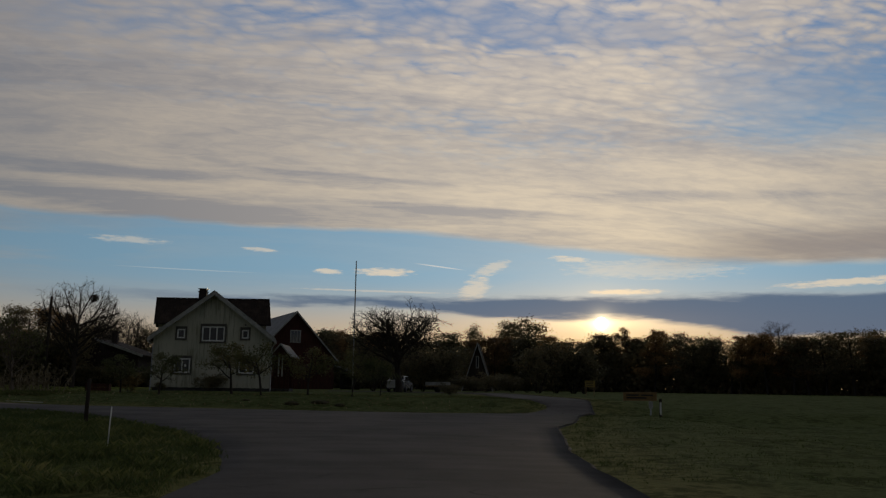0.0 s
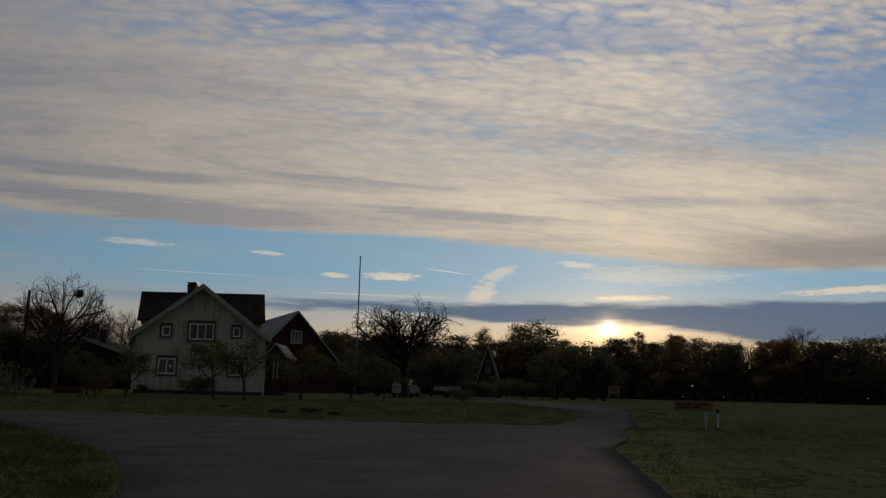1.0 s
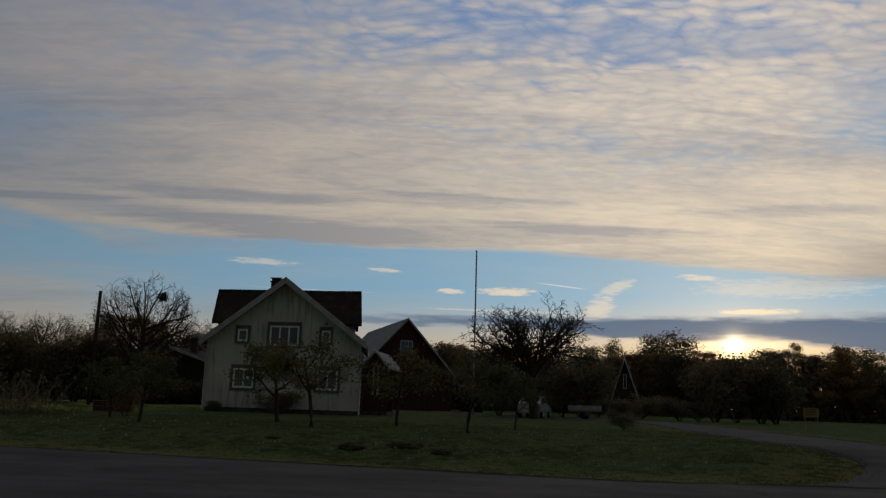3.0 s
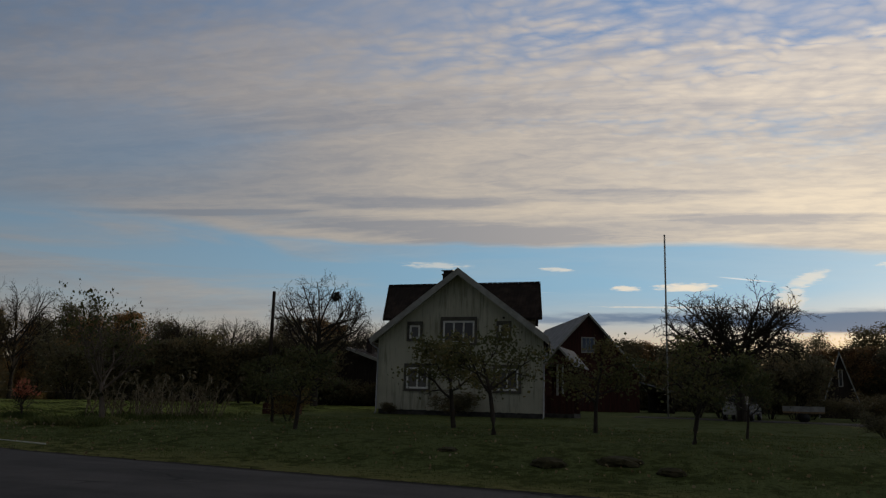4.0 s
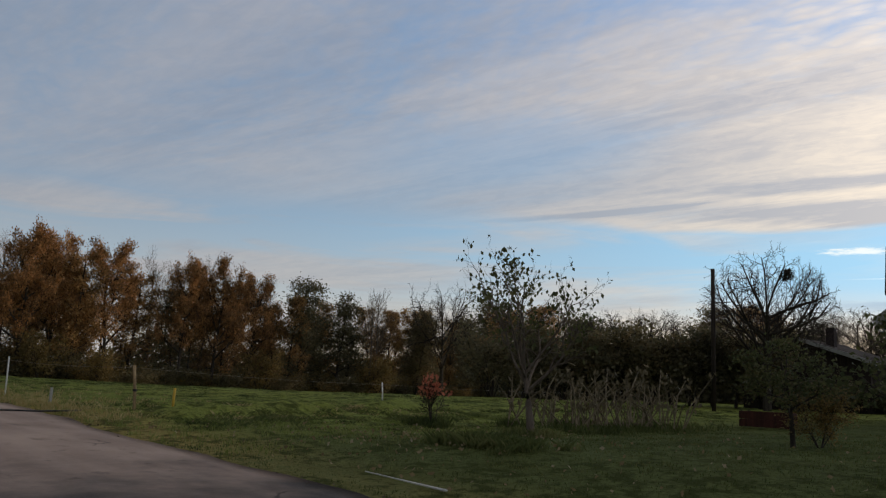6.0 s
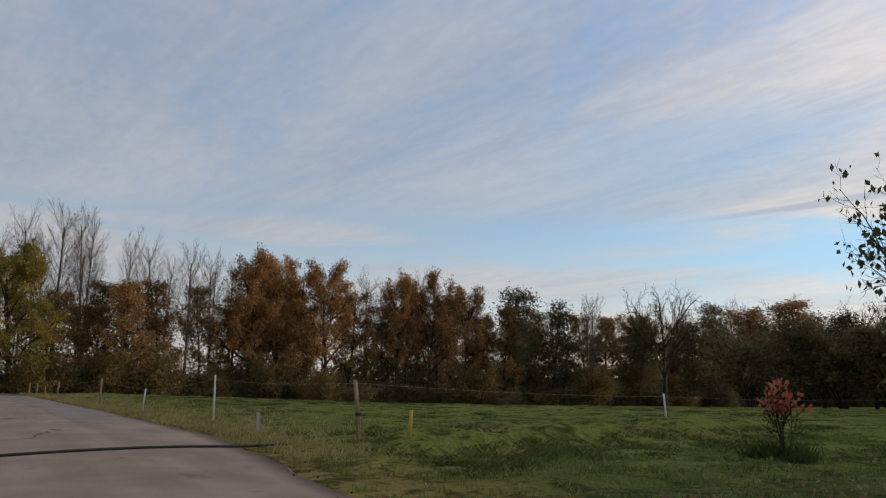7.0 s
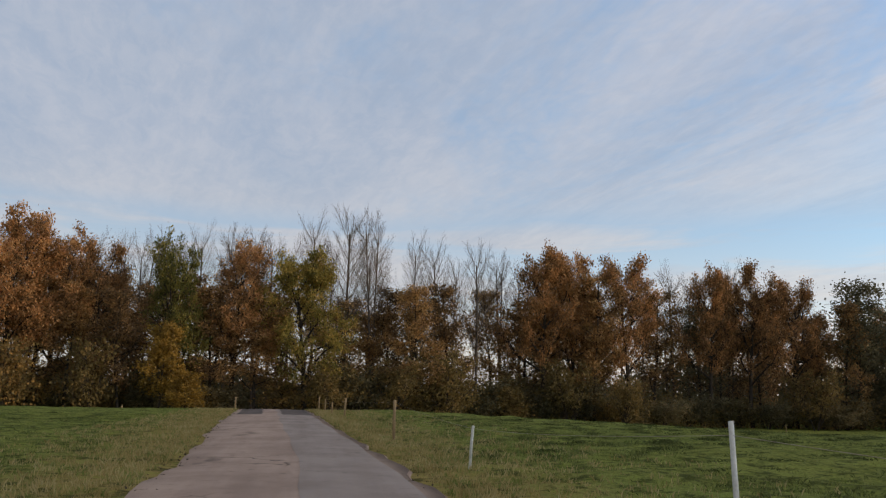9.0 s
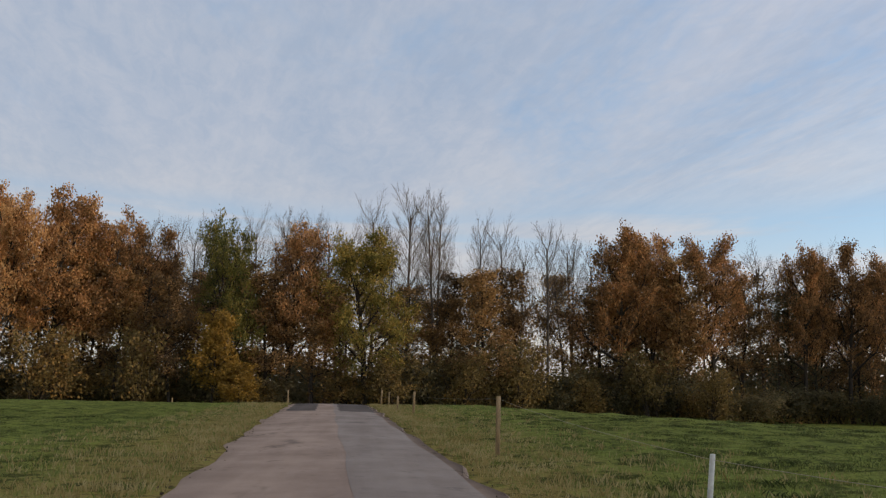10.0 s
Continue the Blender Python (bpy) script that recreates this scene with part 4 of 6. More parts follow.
def build_barn():
    b = thing("barn", "tall red-brown wooden barn with a pale sheet-metal roof", "barn", pose(-18.2, 103.0, 0, 0, 0, 24))
    wd, ln, ev, pk = 5.7, 22.0, 4.35, 10.55
    part("gable_wall", Shape().prism([(-wd, -0.3), (wd, -0.3), (wd, ev), (0, pk - 0.15), (-wd, ev)], 0, 0.2), M_BARN, b)
    for sx in (-1, 1):
        part("side_wall", Shape().box(min(sx * wd, sx * (wd - 0.2)), 0.2, -0.3, max(sx * wd, sx * (wd - 0.2)), ln, ev), M_BARN, b)
        ex, ez = sx * (wd + 0.5), ev - 0.5 * (pk - ev) / wd
        part("roof_slope", Shape().prism([(0, pk - 0.1), (0, pk + 0.08), (ex, ez + 0.08), (ex, ez - 0.1)], -0.4, ln + 0.4), M_SHEET, b, "pale sheet-metal roof")
        part("bargeboard", Shape().prism([(0, pk - 0.16), (0, pk + 0.12), (ex, ez + 0.12), (ex, ez - 0.16)], -0.46, -0.41), M_BARGE, b)
    part("back_wall", Shape().prism([(-wd, -0.3), (wd, -0.3), (wd, ev), (0, pk - 0.15), (-wd, ev)], ln - 0.2, ln), M_BARN, b)
    w = part("window", Shape().box(-0.75, -0.06, 6.30, 0.75, 0.0, 6.42).box(-0.75, -0.06, 7.90, 0.75, 0.0, 8.02).box(-0.75, -0.06, 6.42, -0.63, 0, 7.90).box(0.63, -0.06, 6.42, 0.75, 0, 7.90)
             .box(-0.24, -0.05, 6.42, -0.18, 0, 7.90).box(0.18, -0.05, 6.42, 0.24, 0, 7.90), M_BARGE, b, "small window with a pale frame")
    part("pane", Shape().box(-0.63, -0.03, 6.42, 0.63, -0.01, 7.90), M_GLASS, w)
    for i in range(38):
        x = -wd + (i + 0.5) * 2 * wd / 38
        part("batten", Shape().box(x - 0.03, -0.03, 0, x + 0.03, 0.0, ev + (pk - ev) * (1 - abs(x) / wd) - 0.4), M_BARN, b)
    part("lean_to", Shape().prism([(wd, 3.3), (wd, 3.45), (wd + 4.4, 2.35), (wd + 4.4, 2.2)], 0.5, 9), M_SHEET, b)
    part("lean_to_wall", Shape().box(wd + 4.0, 0.6, -0.3, wd + 4.15, 9, 2.35), M_DARKWOOD, b)


build_barn()


def build_cabin():
    c = thing("cabin", "dark steep-roofed A-frame cabin with pale gable boards", "cabin", pose(7.42, 108.9, 0, 0, 0, -8))
    k, pk = 2.15, 7.0
    part("gable_wall", Shape().prism([(-k, -0.2), (k, -0.2), (0, pk - 0.3)], 0, 0.15), M_DARKWOOD, c)
    part("back_wall", Shape().prism([(-k, -0.2), (k, -0.2), (0, pk - 0.3)], 5.0, 5.15), M_DARKWOOD, c)
    for sx in (-1, 1):
        part("roof_slope", Shape().prism([(0, pk - 0.25), (0, pk), (sx * (k + 0.12), -0.2), (sx * k, -0.2)], -0.3, 5.4), M_DARKWOOD, c)
        part("bargeboard", Shape().prism([(0, pk - 0.35), (0, pk + 0.03), (sx * (k + 0.16), 0.0), (sx * (k + 0.02), 0.0)], -0.36, -0.31), M_BARGE, c, "pale gable board")
    w = part("window", Shape().box(-0.22, -0.05, 3.3, 0.22, 0, 3.4).box(-0.22, -0.05, 4.95, 0.22, 0, 5.05).box(-0.22, -0.05, 3.4, -0.13, 0, 4.95).box(0.13, -0.05, 3.4, 0.22, 0, 4.95), M_BARGE, c)
    part("pane", Shape().box(-0.13, -0.03, 3.4, 0.13, -0.01, 4.95), M_GLASS, w)
    part("door", Shape().box(-0.45, -0.05, 0.0, 0.45, 0, 2.0), M_DARKWOOD, c)


build_cabin()


def build_shed():
    s = thing("shed", "low dark wooden outbuilding with a chimney beside the hedge", "shed", pose(-37.5, 83, 0))
    part("wall", Shape().prism([(-4.8, -0.3), (4.8, -0.3), (4.8, 3.6), (0, 5.2), (-4.8, 3.6)], 0, 7), M_DARKWOOD, s)
    for sx in (-1, 1):
        part("roof_slope", Shape().prism([(0, 5.25), (0, 5.45), (sx * 5.4, 3.65), (sx * 5.4, 3.45)], -0.5, 7.5), M_TILE, s)
        part("bargeboard", Shape().prism([(0, 5.2), (0, 5.5), (sx * 5.45, 3.68), (sx * 5.45, 3.4)], -0.56, -0.51), M_BARGE if sx > 0 else M_DARKWOOD, s)
    part("chimney", Shape().box(0.95, 2.0, 4.6, 1.55, 2.6, 6.35).box(0.9, 1.95, 6.25, 1.6, 2.65, 6.4), M_SOOT, s)
    part("door", Shape().box(1.8, -0.05, 0.0, 3.0, 0.0, 2.1), M_BARN, s)


build_shed()

# ---- trees ----


def unit(v):
    return v / max(np.linalg.norm(v), 1e-9)


def bough(rng, sh, tips, p, d, length, r, level, spec):
    """Grows one branch and its own branches into the shape; tips gathers the ends."""
    last = level >= spec["levels"]
    n = spec.get("tip", 2) if last else spec.get("segments", 4) + (3 if level == 0 else 0)
    pts, rad = [np.array(p, dtype=float)], [r]
    d = unit(np.array(d, dtype=float))
    end = spec.get("taper", 0.35) if not last else 0.25
    for i in range(n):
        d = unit(d + rng.normal(0, spec["bend"] * (0.35 if level == 0 else 1.0), 3) + np.array([0, 0, spec["lift"][min(level, len(spec["lift"]) - 1)]]))
        pts.append(pts[-1] + d * length / n)
        rad.append(r * (1 - (1 - end) * (i + 1) / n))
    (spec["fine"] if level >= 2 else sh).tube([tuple(q) for q in pts], rad, spec["sides"][min(level, len(spec["sides"]) - 1)], False)
    if last or level >= spec["levels"] - 1:
        tips.append((pts[-1], d))
        tips.append((pts[len(pts) // 2], d))
    if last:
        return
    kids = spec["kids"][min(level, len(spec["kids"]) - 1)]
    first = spec["first"][min(level, len(spec["first"]) - 1)]
    turn = rng.uniform(0, 6.28)
    for k in range(kids):
        f = first + (1 - first) * (k + rng.uniform(0.1, 0.9)) / kids
        x = f * n
        i = min(int(x), n - 1)
        q = pts[i] + (pts[i + 1] - pts[i]) * (x - i)
        axis_d = unit(pts[i + 1] - pts[i])
        side = unit(np.cross(axis_d, [0.31, 0.17, 0.93] if abs(axis_d[2]) < 0.95 else [1, 0.1, 0]))
        other = np.cross(axis_d, side)
        turn += 2.4 + rng.normal(0, 0.4)
        out = side * math.cos(turn) + other * math.sin(turn)
        ang = radians(spec["angle"][min(level, len(spec["angle"]) - 1)] + rng.normal(0, spec.get("stray", 8) if level < 2 else 8))
        nd = axis_d * math.cos(ang) + out * math.sin(ang)
        shape = spec["reach"][min(level, len(spec["reach"]) - 1)]
        ln = length * shape * (1.0 - spec.get("cone", 0.45) * (f - first) / max(1e-6, 1 - first)) * rng.uniform(0.75, 1.15)
        rr = min(r * (1 - (1 - end) * f) * 0.75, r * spec.get("thin", 0.5))
        bough(rng, sh, tips, q, nd, ln, max(rr, spec.get("twig", 0.006)), level + 1, spec)


def leaf_quads(rng, centres, size, droop=0.3, long=1.5):
    """Pointed leaves about the centres, each turned its own way."""
    n = len(centres)
    a = rng.normal(0, 1, (n, 3))
    a[:, 2] -= droop
    a /= np.linalg.norm(a, axis=1, keepdims=True)
    b = np.cross(a, rng.normal(0, 1, (n, 3)))
    b /= np.maximum(np.linalg.norm(b, axis=1, keepdims=True), 1e-6)
    s = size * rng.uniform(0.6, 1.35, (n, 1))
    fold = np.cross(a, b) * s * 0.12
    return np.stack([centres - a * s * long * 0.5, centres + b * s * 0.5 + fold, centres + a * s * long * 0.5, centres - b * s * 0.5 + fold], 1).reshape(-1, 3)


def round_off(limbs, twigs, middle):
    """Draws straggling ends in towards a rounded crown; middle: its centre's share of the height."""
    co = np.array(limbs.v + twigs.v)
    top, wide = np.percentile(co[:, 2], 88), np.percentile(np.hypot(co[:, 0], co[:, 1]), 86)
    zc = middle * top
    off = co - np.array([0, 0, zc])
    r = np.sqrt((off[:, 0] / wide) ** 2 + (off[:, 1] / wide) ** 2 + (off[:, 2] / (top - zc)) ** 2)
    k = np.where((r > 1) & (co[:, 2] > zc * 0.4), (1 + 0.5 * (r - 1)) / np.maximum(r, 1e-6), 1.0)
    co = off * k[:, None] + np.array([0, 0, zc])
    n = len(limbs.v)
    limbs.v, twigs.v = [tuple(p) for p in co[:n]], [tuple(p) for p in co[n:]]


def tree(name, label, seed, height, spec, bark, leaf=None, leaves=0, leaf_size=0.3, spread=0.5, trunk_r=0.25, per=None, droop=0.3, category="tree", group="", tip_from=0.0, lean=0.0, fill=1.0):
    """A tree at the origin: trunk with limbs, and a crown of single leaves at its twigs."""
    rng = np.random.RandomState(seed)
    root = thing(name, label, category, pose(0, 0, 0), group)
    sh, tips = Shape(), []
    spec = dict(spec, fine=Shape())
    stems = spec.get("stems", 1)
    for i in range(stems):
        a = rng.uniform(0, 6.28) + i * 6.28 / stems
        tilt = spec.get("splay", 0.0) * rng.uniform(spec.get("least", 0.5), 1.1) + lean
        d = np.array([math.cos(a) * tilt, math.sin(a) * tilt, 1.0])
        base = np.array([math.cos(a), math.sin(a), 0]) * (trunk_r * 1.2 if stems > 1 else 0)
        bough(rng, sh, tips, base + np.array([0, 0, -0.25]), d, height * spec.get("stem", 0.9) * (rng.uniform(0.8, 1.05) if stems > 1 else 1), trunk_r, 0, spec)
    if spec.get("dome"):
        round_off(sh, spec["fine"], spec["dome"])
    part("trunk", sh, bark, root, smooth=True)
    part("twig_crown", spec["fine"], bark, root)
    if leaf and leaves:
        pts = np.array([t[0] for t in tips])
        if tip_from:
            pts = pts[pts[:, 2] > height * tip_from]
        pts = pts[rng.uniform(0, 1, len(pts)) < fill]
        pick = rng.randint(0, len(pts), leaves)
        c = pts[pick] + rng.normal(0, spread, (leaves, 3)) * np.array([1, 1, 0.7])
        c[:, 2] = np.maximum(c[:, 2], 0.08)
        part("crown", quads("crown", leaf_quads(rng, c, leaf_size, droop), leaves, leaf), None, root)
    co = np.array(sh.v + spec["fine"].v)
    top = float(np.percentile(co[:, 2], 99.3))
    wide = float(np.percentile(np.hypot(co[:, 0], co[:, 1]), 97)) * 2
    root["top"], root["wide"] = top, wide
    return root


def stand(proto, x, y, height, width=None, turn=0.0, label="", group="", sink=0.0):
    """A copy of a tree, of that height and crown width, on the land at x, y."""
    k = height / proto["top"]
    kw = width / proto["wide"] if width else k
    kw = min(max(kw, 0.6 * k), 2.0 * k)
    ob = copy_thing(proto, pose(x, y, float(lie(x, y)) - sink, 0, 0, turn))
    ob.scale = (kw, kw, k)
    if label:
        ob["label"] = label
    if group:
        ob["group"] = group
    return ob


OAK = dict(levels=4, kids=[15, 7, 5, 3], first=[0.30, 0.22, 0.15, 0.15], angle=[56, 46, 44, 42], reach=[0.52, 0.50, 0.52, 0.5], bend=0.17, lift=[0.05, 0.09, 0.02, 0.0], sides=[8, 5, 3, 3, 3], thin=0.42, twig=0.018, cone=0.35, stem=0.78, stray=14)
BARE = dict(levels=3, tip=2, kids=[30, 13, 9], first=[0.42, 0.12, 0.1], angle=[42, 36, 34], reach=[0.34, 0.50, 0.50], bend=0.05, lift=[0.03, 0.09, 0.05], sides=[7, 3, 3, 3], thin=0.20, twig=0.008, cone=0.5, segments=4, stray=9)
TWIN = dict(BARE, stems=2, splay=0.10, kids=[22, 12, 9])
THIN = dict(levels=3, kids=[18, 6, 4], first=[0.22, 0.2, 0.2], angle=[55, 45, 40], reach=[0.28, 0.45, 0.5], bend=0.13, lift=[0.05, 0.07, 0.0], sides=[6, 4, 3, 3], thin=0.35, twig=0.015, cone=0.6)
SHRUB = dict(levels=3, kids=[7, 5, 4], first=[0.15, 0.2, 0.2], angle=[40, 38, 40], reach=[0.5, 0.5, 0.5], bend=0.14, lift=[0.05, 0.04, 0.0], sides=[4, 3, 3, 3], thin=0.5, twig=0.010, stems=7, splay=0.45)
ROUND = dict(levels=4, tip=2, kids=[18, 9, 6, 4], stray=13, first=[0.42, 0.15, 0.12, 0.1], angle=[56, 44, 42, 40], reach=[1.25, 0.48, 0.46, 0.44], bend=0.10, lift=[0.0, 0.05, 0.01, 0.0], sides=[8, 5, 3, 3, 3], thin=0.30, twig=0.015, cone=0.25, stem=0.44, dome=0.58)
APPLE = dict(levels=4, kids=[6, 5, 4, 3], first=[0.38, 0.25, 0.2, 0.2], angle=[55, 48, 45, 40], reach=[0.62, 0.55, 0.5, 0.5], bend=0.17, lift=[0.02, 0.03, 0.0, -0.02], sides=[8, 5, 4, 3, 3], thin=0.6, twig=0.004, stem=0.72)

W = "woodland edge"
oaks = [tree("oak_tree", "tall russet-leaved oak at the edge of the wood", 11 + i, 20, OAK, M_DARKBARK, M_ORANGE_LEAF, 22000, 0.18, 0.40, 0.40, fill=0.52, group=W) for i in range(3)]
greens = [tree("oak_tree", "broad green and gold oak at the edge of the wood", 31 + i, 20, OAK, M_DARKBARK, M_GREEN_LEAF, 23000, 0.18, 0.40, 0.40, fill=0.56, group=W) for i in range(2)]
bares = [tree("bare_tree", "tall leafless grey-barked tree at the edge of the wood", 51 + i, 26, TWIN if i == 1 else BARE, M_BARK, None, 0, trunk_r=0.26 if i == 1 else 0.30, group=W) for i in range(4)]
thins = [tree("slim_tree", "slim brown-leaved tree among the trunks of the wood", 71 + i, 18, THIN, M_DARKBARK, M_BROWN_LEAF, 7500, 0.17, 0.45, 0.20, fill=0.7, group=W) for i in range(3)]
darks = [tree("slim_tree", "dark thinly leaved tree in the wood", 81 + i, 18, THIN, M_DARKBARK, M_DARK_LEAF, 7000, 0.195, 0.75, 0.22, group=W) for i in range(2)]
shrubs = [tree("shrub", "tangled brown-leaved shrub under the trees", 91 + i, 5, SHRUB, M_DARKBARK, M_UNDER_LEAF, 3600, 0.13, 0.30, 0.05, category="shrub", group="undergrowth") for i in range(2)]
duns = [tree("shrub", "dull olive-brown shrub under the trees", 95 + i, 5, SHRUB, M_DARKBARK, M_DARK_LEAF, 4000, 0.15, 0.32, 0.05, category="shrub", group="undergrowth") for i in range(2)]
golds = [tree("shrub", "golden-yellow young tree at the foot of the wood", 99, 9, THIN, M_DARKBARK, M_GOLD_LEAF, 5200, 0.15, 0.36, 0.09, category="shrub", group="undergrowth")]
rounds = [tree("bare_tree", "wide leafless tree with a rounded crown", 111 + i, 14, ROUND, M_DARKBARK, None, 0, trunk_r=0.34) for i in range(2)]
PROTOS = oaks + greens + bares + thins + darks + shrubs + duns + golds + rounds
rnd = random.Random(5)


def row(kinds, places):
    for i, (x, y, h, w) in enumerate(places):
        stand(kinds[i % len(kinds)], x, y, h, w * 1.1, rnd.uniform(0, 360))


# x, y, height, crown width
row(oaks, [(-132.0, -14.7, 23.4, 9.6), (-136.4, -10.96, 24.5, 11.6), (-140.8, -6.4, 22.7, 11.2), (-140.8, -1.67, 21.8, 9.9), (-143.0, 15.07, 23.0, 10.3), (-151.8, 59.54, 26.0, 12.3),
           (-154.0, 65.3, 26.2, 11.2), (-154.0, 73.8, 25.7, 12.1), (-155.1, 88.22, 24.7, 10.2), (-155.1, 95.39, 25.8, 9.4), (-156.2, 103.92, 24.1, 9.8), (-137, -20, 24, 11), (-140, -29, 25, 12), (-136, -40, 24, 12)])
row(bares, [(-165.0, -4.25, 28.7, 5.4), (-165.0, -1.55, 28.5, 5.4), (-170.5, 1.64, 30.4, 5.6), (-165.0, 7.68, 30.2, 7.1), (-165.0, 11.97, 30.2, 7.1), (-165.0, 16.72, 30.1, 7.0), (-165.0, 21.52, 29.4, 7.0),
            (-154.0, 25.52, 30.6, 6.5), (-148.5, 30.2, 30.5, 7.7), (-148.5, 33.92, 30.1, 7.0), (-154.0, 39.9, 28.8, 5.8), (-154.0, 43.85, 27.5, 7.4)])
row(bares, [(-149.6, 49.22, 26.7, 6.8), (-159.5, 55.37, 27.5, 4.4), (-159.5, 84.32, 26.6, 8.4), (-165.0, 97.68, 28.5, 7.0), (-154.0, 133.93, 24.3, 7.1), (-159.5, 184.32, 27.5, 10.0), (-154.0, 197.12, 25.8, 11.8)])
row(greens, [(-138.6, 7.4, 22.9, 9.3), (-140.8, 24.7, 22.1, 11.4)])
row(thins, [(-145.2, 39.95, 18.4, 9.2), (-147.4, 45.63, 19.3, 8.5), (-151.8, 67.76, 23.0, 8.4), (-140.8, 12.84, 16.8, 8.7), (-146, 36.0, 15.0, 8.0), (-142, 18.5, 16.0, 8.0), (-137, -3.5, 16, 8), (-136, 3.0, 15, 8)])
row(darks, [(-156.2, 115.38, 23.2, 11.5), (-156.2, 124.66, 22.0, 9.4), (-154.0, 169.47, 23.4, 9.4), (-151.8, 184.0, 22.0, 11.2), (-151.8, 202.53, 23.1, 10.4), (-153, 145, 20, 10), (-155, 164, 19, 9), (-150, 212, 22, 11)])
row(golds, [(-134.2, 7.89, 11.0, 4.6), (-133.1, 10.91, 5.5, 4.0)])
row(shrubs, [(-134.2, 0.32, 9.4, 7.0), (-129.8, -9.12, 8.2, 7.0), (-143.0, 43.7, 10.0, 8.9), (-147.4, 62.57, 9.1, 8.1), (-149.6, 102.76, 8.8, 7.5), (-149.6, 130.39, 8.5, 8.1), (-141, 36, 8, 8), (-139, 28.5, 7, 7), (-146, 70, 7, 7)])
stand(rounds[0], -150.0, 150.0, 27.0, 20.0, 40, "wide leafless round-crowned tree behind the field")
stand(bares[0], -151.0, 130.0, 23.0, 6.0, 10, "slender leafless birch at the edge of the wood")
stand(bares[2], -152.0, 172.0, 22.0, 7.0, 70, "slender leafless birch at the edge of the wood")
row(thins, [(-138, -8, 17, 9), (-146, -3, 19, 9), (-150, 4, 18, 9), (-147, 9.5, 19, 9), (-150, 21.5, 17, 8), (-150, 29, 17, 9), (-152, 36, 19, 9), (-153, 52, 20, 9), (-156, 57, 19, 9), (-158, 62, 19, 9), (-157, 70, 21, 9), (-158, 80, 21, 9),
            (-158, 92, 20, 9), (-160, 100, 21, 9), (-160, 108, 20, 9), (-144, -18, 19, 9), (-146, -26, 19, 9)])
row(bares, [(-160, -12, 27, 8), (-158, -7, 27, 8), (-162, 5, 28, 7), (-158, 14, 28, 7), (-160, 19, 28, 7), (-160, 28, 28, 7), (-160, 34, 28, 7), (-164, 48, 27, 7), (-166, 60, 27, 7), (-166, 68, 27, 7), (-166, 78, 27, 7), (-166, 90, 26, 7), (-166, 112, 25, 8)])
# the wood's thinner end, towards the garden
for i in range(22):
    stand(rnd.choice(darks + thins[:2] + bares[2:3]), -rnd.uniform(153, 163), 108 + i * 5.2 + rnd.uniform(-1.5, 1.5), rnd.uniform(15, 20), rnd.uniform(7, 10), rnd.uniform(0, 360), "dull half-bare tree at the end of the wood")
# trunks standing deeper in the wood
for i in range(46):
    y = -48 + i * 5.7 + rnd.uniform(-2, 2)
    x = -rnd.uniform(158, 182)
    if abs(y - 13.5) > 3.5:
        stand(rnd.choice(thins + darks + bares), x, y, rnd.uniform(17, 23), None, rnd.uniform(0, 360))
# low growth along the wood's foot
for i in range(96):
    y = -46 + i * 2.7 + rnd.uniform(-1, 1)
    if 13.0 < y < 21.5:
        continue
    x = -np.interp(y, [-50, 0, 30, 60, 120, 220], [131, 137, 143, 149, 152, 153]) - rnd.uniform(-1.0, 7.0)
    stand(rnd.choice(duns + duns + shrubs), x, y, rnd.uniform(3.0, 7.5 if y < 70 else 5.0), rnd.uniform(6, 9), rnd.uniform(0, 360))

# ---- far treelines ----


def conifer(seed, height):
    """A spruce: straight trunk and drooping whorls of needled boughs."""
    rng = np.random.RandomState(seed)
    root = thing("spruce_tree", "dark ragged spruce in the far treeline", "tree", pose(0, 0, 0), "far treeline")
    sh, c = Shape(), []
    sh.tube([(0, 0, -0.3), (0, 0, height)], [0.22, 0.03], 7)
    z = height * 0.12
    while z < height * 0.97:
        reach = (height - z) * 0.22 * rng.uniform(0.6, 1.2) + 0.08
        for k in range(6):
            a = rng.uniform(0, 6.28)
            end = np.array([math.cos(a) * reach, math.sin(a) * reach, z - reach * 0.15])
            sh.tube([(0, 0, z), tuple(end)], [0.04, 0.012], 3, False)
            for t in np.linspace(0.25, 1, 7):
                c += [np.array([0, 0, z]) * (1 - t) + end * t + rng.normal(0, 0.13, 3) for _ in range(5)]
        z += height * 0.035
    part("trunk", sh, M_DARKBARK, root, smooth=True)
    c = np.array(c)
    part("crown", quads("crown", leaf_quads(rng, c, 0.16, 0.8, 2.2), len(c), M_NEEDLE), None, root)
    root["top"], root["wide"] = height, height * 0.5
    return root


FAR = "far treeline"
spruces = [conifer(131 + i, 13) for i in range(2)]
PROTOS += spruces


def bearing(az, d, x0=-2.0, y0=4.0):
    return x0 + d * math.sin(radians(az)), y0 + d * math.cos(radians(az))


# towards the sun: bearing, distance, height, crown width, kind
def skyline(places):
    for az, d, h, w, k in places:
        x, y = bearing(az, d)
        ob = stand({"d": rnd.choice(darks), "s": rnd.choice(spruces), "b": rnd.choice(bares), "r": rounds[1], "o": rnd.choice(thins)}[k], x, y, h, w, rnd.uniform(0, 360), "", FAR)
        ob["label"] = {"d": "dark leafy tree in the treeline before the sun", "s": "dark ragged spruce in the far treeline", "b": "leafless tree above the far treeline",
                       "r": "leafless round-crowned tree in the far treeline", "o": "thinly leaved tree in the far treeline"}[k]


